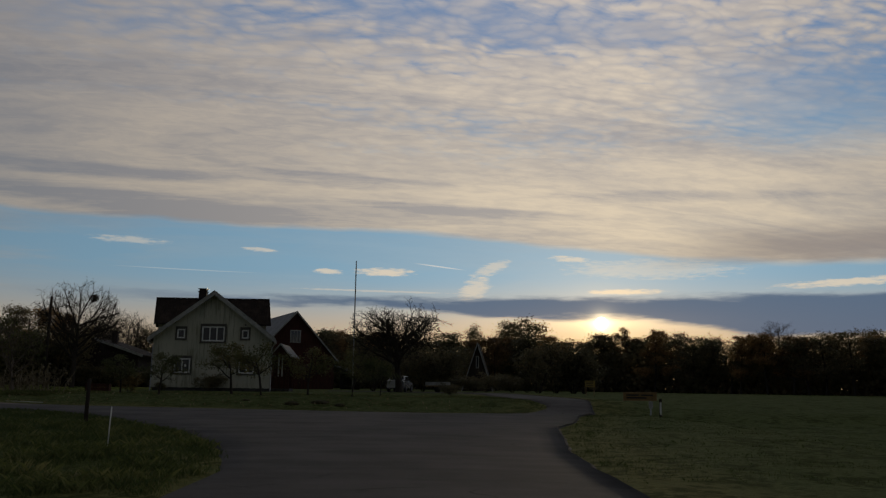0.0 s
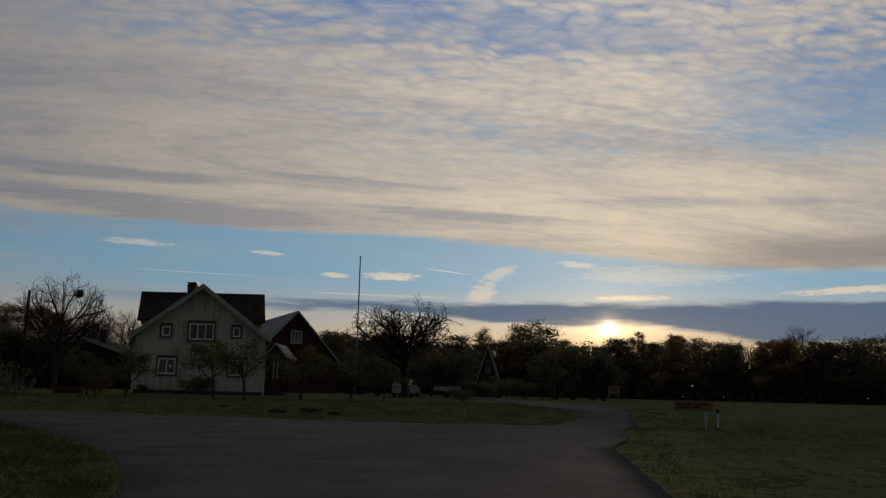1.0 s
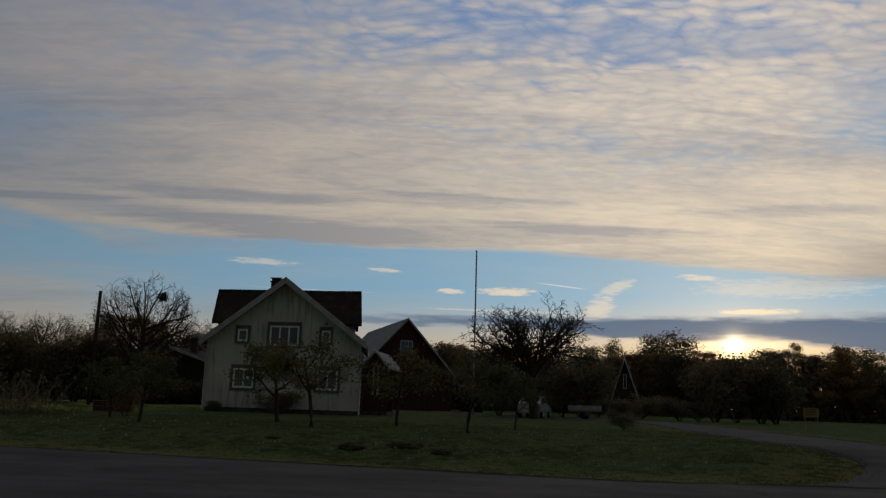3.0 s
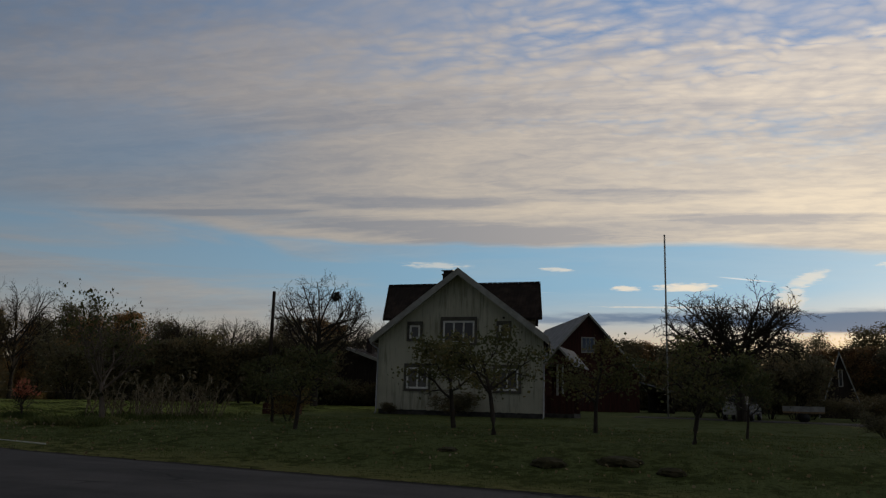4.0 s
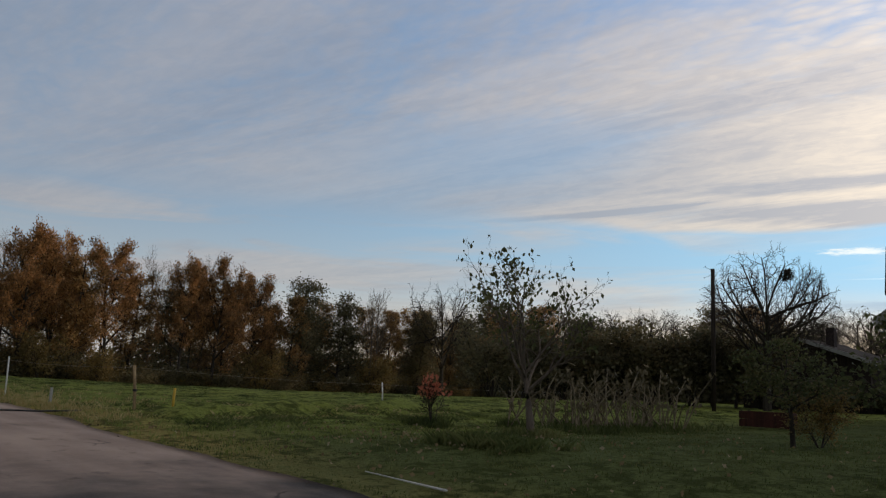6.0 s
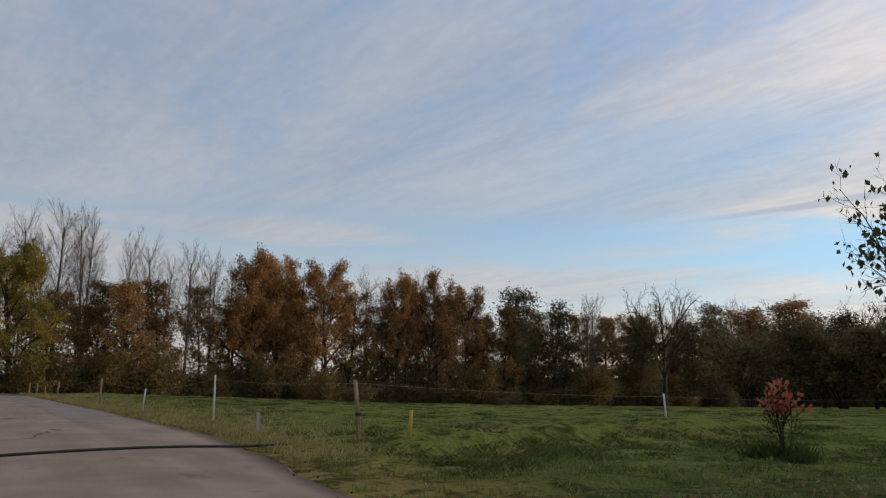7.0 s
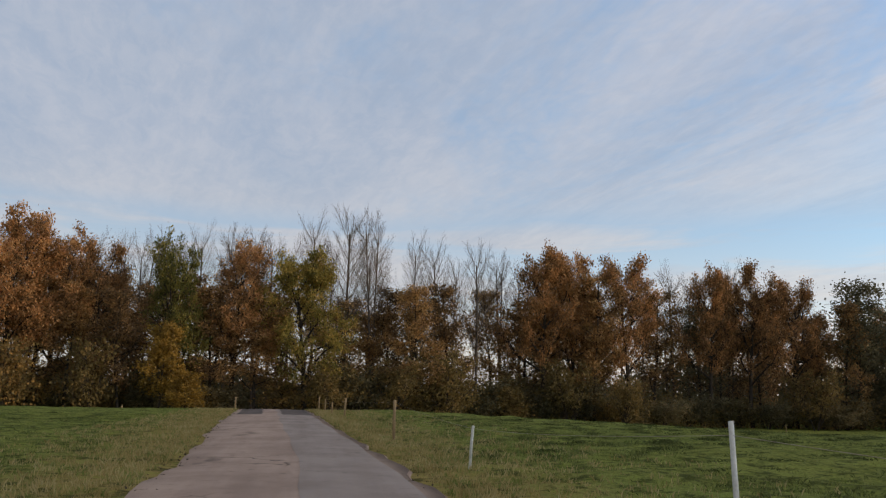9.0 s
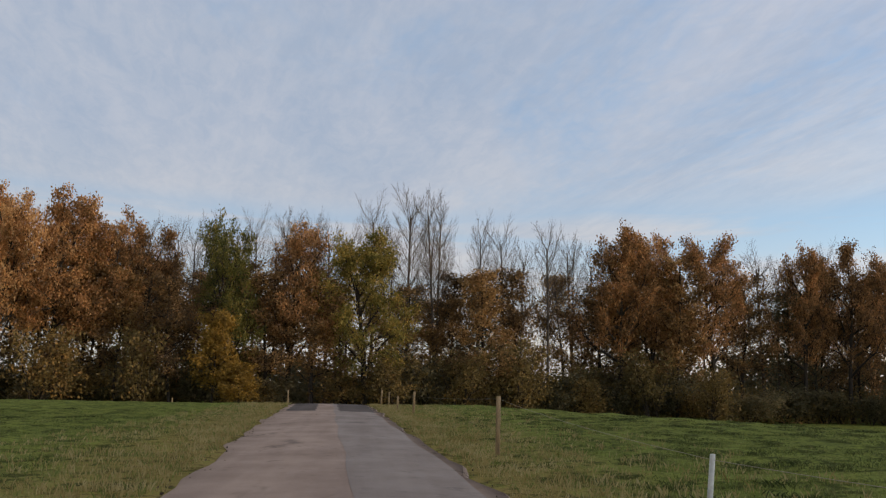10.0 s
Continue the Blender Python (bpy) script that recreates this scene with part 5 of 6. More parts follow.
skyline([(3.6, 121, 9.0, 8, "d"), (7.0, 172, 14.6, 9, "d"), (8.0, 175, 15.8, 11, "d"), (10.0, 160, 10.4, 8, "d"), (15.4, 155, 12.6, 5, "o"), (17.2, 150, 10.4, 8, "d"), (18.6, 150, 11.6, 7, "o"), (20.2, 152, 11.2, 8, "d"),
         (22.3, 150, 11.2, 6, "b"), (21.5, 150, 9.8, 8, "d"), (24.4, 148, 9.8, 8, "d"), (25.7, 150, 13.0, 9, "b"), (26.6, 150, 13.4, 8, "b"), (28.0, 150, 10.2, 7, "d"), (29.9, 150, 10.2, 6, "o")])
skyline([(-9.0, 150, 10.5, 9, "d"), (-7.2, 150, 11.2, 9, "d"), (-5.6, 150, 11.0, 9, "o"), (-4.0, 150, 11.0, 9, "d"), (32, 150, 11, 8, "d"), (34, 150, 11, 8, "d"), (36.5, 150, 12, 8, "o"),
         (-24.5, 112, 10.0, 9, "r"), (-22.5, 125, 9.5, 9, "d"), (-20.5, 130, 9.0, 9, "d"), (-12, 150, 10, 9, "d"), (-15, 150, 10, 9, "d"), (-18, 140, 9.5, 9, "d"), (4.4, 150, 12.6, 5, "d")])
for i in range(60):
    az = -12 + i * 0.88 + rnd.uniform(-0.3, 0.3)
    x, y = bearing(az, rnd.uniform(138, 150))
    stand(rnd.choice(darks + thins[:1]), x, y, rnd.uniform(8.8, 10.4), rnd.uniform(7, 10), rnd.uniform(0, 360), "dense dark thicket tree in the far treeline", FAR)
# behind the garden, to the north-west
for i in range(20):
    az = -42 + i * 1.12 + rnd.uniform(-0.3, 0.3)
    x, y = bearing(az, rnd.uniform(104, 122), -5, 14)
    stand(rnd.choice(darks[:1] + rounds + thins[:1] + bares[2:]), x, y, rnd.uniform(10.2, 12.8), rnd.uniform(7, 10), rnd.uniform(0, 360), "dark thicket tree behind the garden", "garden thicket")
for i in range(20):
    x, y = -55 + i * 1.3 + rnd.uniform(-0.6, 0.6), 69 + i * 0.9 + rnd.uniform(-1, 1)
    stand(rnd.choice(duns + darks[:1]), x, y, rnd.uniform(4.5, 6.2) if i < 13 else rnd.uniform(1.7, 2.5), rnd.uniform(5, 7), rnd.uniform(0, 360), "dark overgrown bush of the garden hedge", "garden hedge")
for i in range(14):
    x, y = -6 + i * 1.9 + rnd.uniform(-0.6, 0.6), 84 + rnd.uniform(-4, 8)
    tall = rnd.uniform(1.6, 2.4) if 1.5 < x < 12 else rnd.uniform(4.2, 5.6)
    stand(rnd.choice(duns), x, y, tall, rnd.uniform(5, 7), rnd.uniform(0, 360), "dark bush around the farmyard", "farmyard bushes")


def thicket(name, label, seed, n, place, tall, size=0.55, mat=M_DARK_LEAF):
    """Tangled low growth that closes the foot of a treeline."""
    rng = np.random.RandomState(seed)
    x, y = place(rng, n)
    h = tall * (0.75 + 0.25 * np.sin(x * 0.23 + y * 0.31) + 0.15 * np.sin(x * 0.9 + y * 0.7))
    z = lie(x, y) + rng.beta(1.0, 1.25, n) * h
    me = quads(name, leaf_quads(rng, np.stack([x, y, z], 1), size), n, mat)
    tagged(new(name, me), label, "undergrowth", kind="stuff")


def arc(az0, az1, d0, d1, x0=-2.0, y0=4.0):
    def place(rng, n):
        a, d = np.radians(rng.uniform(az0, az1, n)), rng.uniform(d0, d1, n)
        return x0 + d * np.sin(a), y0 + d * np.cos(a)
    return place


thicket("far_thicket", "dark tangled growth at the foot of the far treeline", 21, 34000, arc(-13, 42, 140, 156), 8.2, 0.6)
thicket("garden_thicket", "dark tangled growth behind the garden", 22, 16000, arc(-43, -20, 106, 124, -5, 14), 6.0, 0.5)


def wood_foot(rng, n):
    y = rng.uniform(-52, 225, n)
    y = np.where((y > 14.5) & (y < 20.5), y + 8, y)
    return -np.interp(y, [-50, 0, 30, 60, 120, 220], [132, 138, 144, 150, 153, 154]) - rng.uniform(0, 16, n), y


thicket("wood_undergrowth", "olive and brown undergrowth along the edge of the wood", 23, 70000, wood_foot, 5.8, 0.24, M_UNDER_LEAF)


def far_woods():
    """A low dark band of growth deep in the wood."""
    rng = np.random.RandomState(9)
    n = 44000
    y = rng.uniform(-70, 240, n)
    x = -rng.uniform(178, 200, n)
    h = 6.0 + 3.5 * ease(y, 70, 110) + 2.0 * np.sin(y * 0.21) + 1.5 * np.sin(y * 0.067 + 1)
    z = lie(x, y) + rng.beta(1.1, 1.3, n) * h
    me = quads("far_woods", leaf_quads(rng, np.stack([x, y, z], 1), 0.8), n, M_DARK_LEAF)
    tagged(new("far_woods", me), "dark undergrowth deep in the wood", "undergrowth", kind="stuff")


far_woods()

# ---- the garden ----
G = "fruit trees on the lawn"
apples = [tree("apple_tree", "small apple tree with thin olive leaves on the lawn", 201 + i, 3.0, APPLE, M_DARKBARK, M_APPLE_LEAF, 2000, 0.060, 0.15, 0.065, group=G, tip_from=0.3) for i in range(3)]
TALL = dict(APPLE, stem=0.42, stray=14, kids=[8, 6, 5, 3], first=[0.70, 0.25, 0.2, 0.2], angle=[40, 36, 36, 36], lift=[0.02, 0.08, 0.08, 0.02], reach=[1.35, 0.5, 0.5, 0.5], cone=0.1)
pear = tree("fruit_tree", "tall forked fruit tree with a few drooping leaves", 211, 4.2, TALL, M_BARK, M_APPLE_LEAF, 1100, 0.080, 0.08, 0.12, group=G, tip_from=0.38, droop=1.6)
redbush = tree("red_shrub", "small shrub with coral-red autumn leaves beside the field", 221, 1.3, dict(SHRUB, stems=6, splay=0.28, kids=[5, 4, 3], first=[0.45, 0.3, 0.2]), M_DARKBARK, M_RED_LEAF, 300, 0.065, 0.085, 0.018, category="shrub", tip_from=0.55)
willow = tree("willow_tree", "old pruned leafless willow with a wide brushy crown", 231, 8, dict(ROUND, kids=[22, 10, 6, 4], angle=[60, 44, 40, 38], dome=0.5, twig=0.016), M_DARKBARK, None, 0, trunk_r=0.26)
walnut = tree("walnut_tree", "large leafless walnut tree with a bird's nest", 241, 11, ROUND, M_DARKBARK, None, 0, trunk_r=0.32)
PROTOS += apples + [pear, redbush, willow, walnut]
for i, (x, y, h, w, turn) in enumerate([(-14.2, 32.0, 2.0, 2.3, 20), (-18.0, 37.3, 2.1, 1.9, 80), (-9.25, 33.2, 2.7, 2.9, 130), (-11.75, 37.6, 2.8, 3.2, 200), (-7.4, 37.5, 2.6, 2.4, 260), (-4.45, 32.6, 2.3, 2.4, 310), (-3.25, 38.0, 1.9, 1.7, 30)]):
    stand(apples[i % 3], x, y, h, w, turn)
stand(pear, -23.0, 35.1, 4.3, 3.6, 190)
stand(redbush, -26.3, 35.1, 1.2, 0.80, 0)
stand(willow, -2.9, 70.0, 8.3, 11.5, 0)
stand(walnut, -36.4, 74.7, 10.6, 9.4, 0)
stand(duns[0], -17.2, 53.7, 1.3, 2.6, 10, "low dark bush against the house wall")
stand(duns[1], -21.0, 54.4, 0.6, 1.0, 50, "small straggling plant at the foot of the house wall")
stand(duns[0], 1.1, 43.7, 0.8, 2.6, 70, "low spreading juniper on the lawn")
stand(shrubs[0], -17.6, 37.6, 1.1, 1.4, 0, "brown withered shrub on the lawn")


def nest():
    rng = np.random.RandomState(4)
    sh = Shape()
    for _ in range(170):
        a, e = rng.uniform(0, 6.28), rng.uniform(-1.2, 1.2)
        c = np.array([math.cos(a) * math.cos(e), math.sin(a) * math.cos(e), math.sin(e)]) * 0.38 * rng.uniform(0.5, 1)
        d = unit(rng.normal(0, 1, 3)) * 0.22
        sh.tube([tuple(c - d), tuple(c + d)], [0.022, 0.012], 3, False)
    ob = new("bird_nest", sh.mesh("bird_nest", M_DARKBARK))
    ob.location = (-34.75, 74.5, 9.1)
    tagged(ob, "round dark nest of twigs in the walnut tree", "nest")


nest()


def stalks(seed):
    """Withered stalks, leaning all ways, with hanging leaves."""
    rng = np.random.RandomState(seed)
    root = thing("withered_stalks", "clump of withered leaning garden stalks with dry leaves", "dead plants", pose(0, 0, 0), "dead garden plants")
    sh, c = Shape(), []
    for _ in range(9):
        p = np.array([rng.normal(0, 0.35), rng.normal(0, 0.35), -0.1])
        d = unit(np.array([rng.normal(0, 0.35), rng.normal(0, 0.35), 1]))
        ln = rng.uniform(0.9, 2.0)
        mid = p + d * ln * 0.6
        end = mid + unit(d + np.array([rng.normal(0, 0.5), rng.normal(0, 0.5), -0.3])) * ln * 0.4
        sh.tube([tuple(p), tuple(mid), tuple(end)], [0.024, 0.020, 0.012], 4)
        c += [p + d * ln * t + rng.normal(0, 0.05, 3) for t in rng.uniform(0.3, 0.6, 2)] + [end + rng.normal(0, 0.07, 3) for _ in range(3)]
    part("stem_tangle", sh, M_STEM, root)["kind"] = "stuff"
    c = np.array(c)
    part("foliage", quads("foliage", leaf_quads(rng, c, 0.085, 1.8, 2.2), len(c), M_DEAD), None, root)
    return root


CLUMPS = [stalks(301), stalks(302)]
PROTOS += CLUMPS
for i in range(11):
    x, y = -24.4 + rnd.uniform(-0.8, 0.9), 37.4 + i * 0.5
    ob = copy_thing(CLUMPS[i % 2], pose(x, y, 0, 0, 0, rnd.uniform(0, 360)))
    k = rnd.uniform(0.75, 1.08)
    ob.scale = (k, k, k)


def garden_box():
    """A low boarded box behind the young apple tree."""
    b = thing("garden_box", "low red-brown boarded garden box at the edge of the lawn", "garden box", pose(-22.4, 45.2, 0, 0, 0, 12))
    for i in range(2):
        part("board", Shape().box(-0.75, -0.02, 0.02 + i * 0.24, 0.75, 0.015, 0.24 + i * 0.24), M_BARN, b)
        part("board", Shape().box(-0.75, 0.92, 0.02 + i * 0.24, 0.75, 0.955, 0.24 + i * 0.24), M_BARN, b)
        for x in (-0.75, 0.715):
            part("board", Shape().box(x, 0.017, 0.02 + i * 0.24, x + 0.035, 0.918, 0.24 + i * 0.24), M_BARN, b)
    for x in (-0.71, 0.675):
        for y in (0.017, 0.883):
            part("corner_post", Shape().box(x, y, 0.0, x + 0.035, y + 0.035, 0.52), M_DARKWOOD, b)


garden_box()


def mound(x, y, r, h, label, seed):
    rng = np.random.RandomState(seed)
    bm = bmesh.new()
    bmesh.ops.create_icosphere(bm, subdivisions=3, radius=1.0)
    for v in bm.verts:
        k = 1 + 0.28 * noise.noise(v.co * 2.1 + Vector((seed, 0, 0))) + 0.12 * noise.noise(v.co * 6 + Vector((0, seed, 0)))
        v.co = Vector((v.co.x * r * k * 1.3, v.co.y * r * k, v.co.z * h * k))
    me = bpy.data.meshes.new("soil_mound")
    bm.to_mesh(me)
    bm.free()
    me.materials.append(M_SOIL)
    ob = new("soil_mound", me)
    ob.location = (x, y, float(lie(x, y)))
    tagged(ob, label, "soil mound", "mounds on the lawn")


for i, (x, y, r, h) in enumerate([(-7.0, 29.0, 0.28, 0.15), (-5.7, 29.5, 0.34, 0.13), (-4.7, 28.9, 0.2, 0.10), (-9.3, 29.8, 0.18, 0.08)]):
    mound(x, y, r, h, "dark loose soil mound on the lawn", i + 3)


def pole_thing(name, label, category, x, y, h, r, mat, lean=(0, 0), sides=8, group="", base=None, band=None, cap=None):
    """An upright pole or post standing in the ground."""
    z = float(lie(x, y)) if base is None else base
    t = thing(name, label, category, pose(x, y, z), group)
    part("shaft", Shape().tube([(0, 0, -0.3), (lean[0] * 0.5, lean[1] * 0.5, h * 0.5), (lean[0], lean[1], h)], [r, r * 0.97, r * 0.9], sides), mat, t, smooth=sides > 5)
    if band:
        part("band", Shape().tube([(lean[0] * band, lean[1] * band, h * band - 0.03), (lean[0] * band, lean[1] * band, h * band + 0.03)], [r * 1.25, r * 1.25], sides), M_BLACK, t, "black insulator band")
    if cap:
        part("cap", Shape().tube([(lean[0], lean[1], h), (lean[0], lean[1], h + cap * 0.6), (lean[0], lean[1], h + cap)], [cap * 0.35, cap * 0.5, cap * 0.1], sides), M_ZINC, t)
    return t


pole_thing("flagpole", "tall white flagpole without a flag on the lawn", "flagpole", -8.06, 77.35, 13.8, 0.07, M_BARGE, cap=0.16)
pole_thing("utility_pole", "dark wooden utility pole rising from the hedge", "utility pole", -34.43, 64.07, 8.17, 0.13, M_DARKWOOD)
F1 = "field fence posts"
pole_thing("fence_post", "thick leaning wooden fence post with a black insulator", "fence post", -30.42, 29.01, 1.12, 0.042, M_POST, (-0.10, -0.10), 10, F1, band=0.46)
pole_thing("fence_post", "tall thin white plastic fence post", "fence post", -39.1, 28.41, 1.26, 0.026, M_PLASTIC, (-0.08, 0), 8, F1)
pole_thing("fence_post", "short white plastic fence post leaning to the field", "fence post", -48.5, 28.0, 0.84, 0.03, M_PLASTIC, (0.06, 0.06), 8, F1)
pole_thing("fence_post", "weathered wooden fence post beside the road", "fence post", -57.7, 27.5, 1.22, 0.05, M_POST, (0.02, 0.01), 10, F1)
pole_thing("fence_post", "weathered wooden fence post beside the road", "fence post", -80.0, 27.05, 1.05, 0.06, M_POST, (0.02, 0.04), 10, F1)
pole_thing("fence_post", "short wooden fence post near the crest", "fence post", -85.0, 26.5, 0.75, 0.05, M_POST, (0, 0), 10, F1)
pole_thing("fence_post", "wooden fence post near the crest", "fence post", -92.0, 26.2, 0.85, 0.05, M_POST, (0, 0.05), 10, F1)
pole_thing("fence_post", "wooden fence post near the crest", "fence post", -100.0, 25.9, 1.15, 0.06, M_POST, (0, 0.05), 10, F1)
pole_thing("fence_post", "white plastic fence post at the corner of the field", "fence post", -33.25, 39.0, 0.86, 0.028, M_PLASTIC, (-0.10, 0.0), 8, F1)
pole_thing("fence_post", "wooden fence post on the far verge", "fence post", -97.0, 19.6, 0.95, 0.07, M_POST, (0, 0), 10, F1)
pole_thing("fence_post", "small pale fence post across the meadow", "fence post", -120.0, -9.0, 1.2, 0.05, M_PLASTIC, (0, 0), 8, F1)
pole_thing("fence_post", "small brown fence post by the wood", "fence post", -128.0, 5.0, 1.5, 0.06, M_POST, (0, 0), 8, F1)
for i, (x, y) in enumerate([(-118, 60), (-118, 78), (-118, 96), (-120, 46)]):
    pole_thing("fence_post", "thin wooden fence post at the far side of the field", "fence post", x, y, 1.1, 0.05, M_POST, (0.03, 0), 8, F1)
pole_thing("marker_post", "short yellow plastic cable marker post in the grass", "marker post", -29.18, 29.37, 0.62, 0.035, M_YELLOW, (0, 0.02), 8)
pole_thing("marker_post", "short grey concrete marker post on the verge", "marker post", -33.87, 28.12, 0.44, 0.045, M_BARGE, (0, 0), 4)
pole_thing("verge_marker", "thin white plastic verge marker stick in tall grass", "marker stick", -6.9, 5.82, 0.80, 0.014, M_PLASTIC, (0.03, 0), 6)
pole_thing("old_post", "dark weathered wooden post on the verge", "post", -10.3, 13.26, 1.25, 0.06, M_DARKWOOD, (0.02, 0), 8)


def wire(points, sag=0.06):
    """One sagging fence wire through the tops of posts."""
    cu = bpy.data.curves.new("fence_wire", "CURVE")
    cu.dimensions, cu.bevel_depth, cu.bevel_resolution = "3D", 0.0028, 0
    sp = cu.splines.new("POLY")
    pts = []
    for a, b in zip(points[:-1], points[1:]):
        for t in np.linspace(0, 1, 10, endpoint=False):
            q = np.array(a) * (1 - t) + np.array(b) * t
            q[2] -= sag * 4 * t * (1 - t)
            pts.append(q)
    pts.append(np.array(points[-1]))
    sp.points.add(len(pts) - 1)
    for p, q in zip(sp.points, pts):
        p.co = (*q, 1)
    cu.materials.append(M_WIRE)
    tagged(new("fence_wire", cu), "thin pale electric fence wire strung between posts", "fence wire")


wire([(-100, 25.95, 0.3), (-80, 27.09, 0.75), (-57.68, 27.51, 1.05), (-48.44, 28.06, 0.68), (-39.17, 28.41, 1.05), (-30.5, 28.93, 0.98), (-33.34, 39.0, 0.78), (-38, 56, 0.7), (-44, 80, 0.6)])


def grass(name, label, x0, x1, y0, y1, n, lo, hi, mat, seed, keep, blades=5, wide=0.012, spread=0.06, flop=0.7):
    """Tufts of single blades scattered over a stretch of land."""
    rng = np.random.RandomState(seed)
    x, y = rng.uniform(x0, x1, n), rng.uniform(y0, y1, n)
    gap = road_gap(x, y)
    ok = keep(x, y, gap, rng.uniform(0, 1, n)) & (gap > 0.28)
    x, y = x[ok], y[ok]
    z = lie(x, y) - 0.02 + 0.6 * lumps(x, y)
    m = len(x) * blades
    bx = np.repeat(x, blades) + rng.normal(0, spread, m)
    by = np.repeat(y, blades) + rng.normal(0, spread, m)
    bz = np.repeat(z, blades)
    h = rng.uniform(lo, hi, m) * np.repeat(rng.uniform(0.6, 1.3, len(x)), blades)
    a = rng.uniform(0, 6.28, m)
    lean = rng.uniform(0.1, flop, m) * h
    dx, dy = np.cos(a), np.sin(a)
    base = np.stack([bx, by, bz], 1)
    side = np.stack([-dy, dx, np.zeros(m)], 1) * wide * rng.uniform(0.7, 1.4, (m, 1))
    midp = base + np.stack([dx * lean * 0.35, dy * lean * 0.35, h * 0.65], 1)
    tip = base + np.stack([dx * lean, dy * lean, h], 1)
    v = np.stack([base - side, base + side, midp + side * 0.8, tip], 1).reshape(-1, 3)
    tagged(new(name, quads(name, v, m, mat)), label, "grass", kind="stuff")


def near_edge(reach):
    return lambda x, y, gap, r: r < np.exp(-gap / reach)


grass("verge_grass", "dry straw-coloured grass along the road verges", -96, -28, 17, 33, 46000, 0.05, 0.15, M_STRAW, 1, near_edge(1.7), 7, 0.006)
grass("verge_grass", "green grass mixed into the road verges", -96, -22, 14, 34, 24000, 0.04, 0.12, M_BLADE, 2, near_edge(2.6), 7, 0.006)
grass("field_grass", "rough green pasture grass in the field", -80, -24, 28, 62, 30000, 0.02, 0.06, M_BLADE, 3, lambda x, y, gap, r: (gap > 1.2) & (r < np.exp(-gap / 16)), 7, 0.009, 0.10)
grass("field_grass", "rough green pasture grass in the south meadow", -80, -36, -10, 20, 15000, 0.02, 0.06, M_BLADE, 4, lambda x, y, gap, r: r < np.exp(-gap / 12), 7, 0.009, 0.10)
grass("lawn_grass", "short mown lawn grass before the house", -24, 5, 25, 42, 26000, 0.02, 0.05, M_DIMMED_BLADE, 7, lambda x, y, gap, r: r < 0.9, 6, 0.006, 0.08)
grass("verge_grass", "long dark grass at the junction's inner verge", -16, -4, 0, 21, 11000, 0.04, 0.13, M_DIMMED_BLADE, 8, lambda x, y, gap, r: r < np.exp(-gap / 6), 9, 0.0045, 0.10, 0.9)
grass("verge_grass", "long dark grass at the junction's outer verge", 2, 16, 2, 34, 11000, 0.02, 0.07, M_DIMMED_BLADE, 9, lambda x, y, gap, r: r < np.exp(-gap / 6), 9, 0.0045, 0.12, 0.9)


def near_bank(width):
    """Keeps what stands by the bank between field and lawn."""
    return lambda x, y, gap, r: (gap > 1.0) & (r < np.exp(-((x - np.interp(y, [27, 30.4, 33, 37, 41, 48], [-28.0, -28.7, -29.9, -30.6, -32.5, -36]) + 0.2) / width) ** 2))


def hummocks(x, y, gap, r):
    """Clumps gather in drifts over the field."""
    drift = np.sin(x * 1.9 + 1.7 * np.sin(y * 1.3)) + np.sin(y * 2.7 + 1.3 * np.sin(x * 1.1))
    return (gap > 1.6) & (r < 0.25 + 0.45 * np.clip(drift, -0.4, 1.4))


grass("tussocks", "dark green tussocks of rough grass in the field", -80, -24, 28.5, 64, 7000, 0.03, 0.085, M_TUSSOCK, 10, hummocks, 40, 0.005, 0.16, 1.1)
grass("tussocks", "dark green tussocks of rough grass in the south meadow", -80, -34, -10, 21, 4200, 0.03, 0.08, M_TUSSOCK, 11, hummocks, 36, 0.005, 0.16, 1.1)
grass("tussocks", "scattered dark clumps of coarse grass in the field", -80, -25, 28.5, 70, 1900, 0.04, 0.10, M_TUSSOCK, 19, hummocks, 90, 0.004, 0.18, 1.4)
grass("tussocks", "long dark grass on the rough bank", -40, -24, 28.8, 42, 5200, 0.05, 0.13, M_TUSSOCK, 17, near_bank(1.5), 60, 0.0035, 0.17, 1.5)
grass("tussocks", "long flopping green grass on the rough bank", -40, -22.5, 28.8, 42, 1500, 0.05, 0.12, M_BLADE, 27, near_bank(2.6), 46, 0.0035, 0.18, 1.5)
grass("tussocks", "straw-topped tussocks on the fence bank", -36, -26, 30, 40, 700, 0.06, 0.15, M_STRAW, 12, near_bank(0.9), 46, 0.003, 0.14, 1.4)
grass("tussocks", "dark tufts in the lawn", -24, 4, 28, 46, 1500, 0.03, 0.08, M_TUSSOCK, 13, lambda x, y, gap, r: r < 0.8, 22, 0.006, 0.13)
grass("tussocks", "long dark grass on the mounds at the junction", -15, -4.3, 0, 14, 1100, 0.06, 0.18, M_TUSSOCK, 28, lambda x, y, gap, r: (gap > 0.5) & (r < 0.5 + 0.5 * np.sin(x * 1.3 + np.sin(y * 1.1) * 2)), 70, 0.004, 0.19, 1.3)
grass("grass_clump", "low dark hummock of long grass on the lawn", -21.6, -18.7, 30.0, 31.6, 120, 0.10, 0.25, M_TUSSOCK, 14, lambda x, y, gap, r: r < np.exp(-((x + 20.2) / 0.9) ** 2 - ((y - 30.8) / 0.4) ** 2) * 1.4, 60, 0.0045, 0.13, 1.1)
grass("grass_clump", "dark clump of long grass around the red shrub", -26.8, -25.8, 34.65, 35.55, 26, 0.08, 0.22, M_TUSSOCK, 15, lambda x, y, gap, r: r < 0.9, 46, 0.005, 0.10)
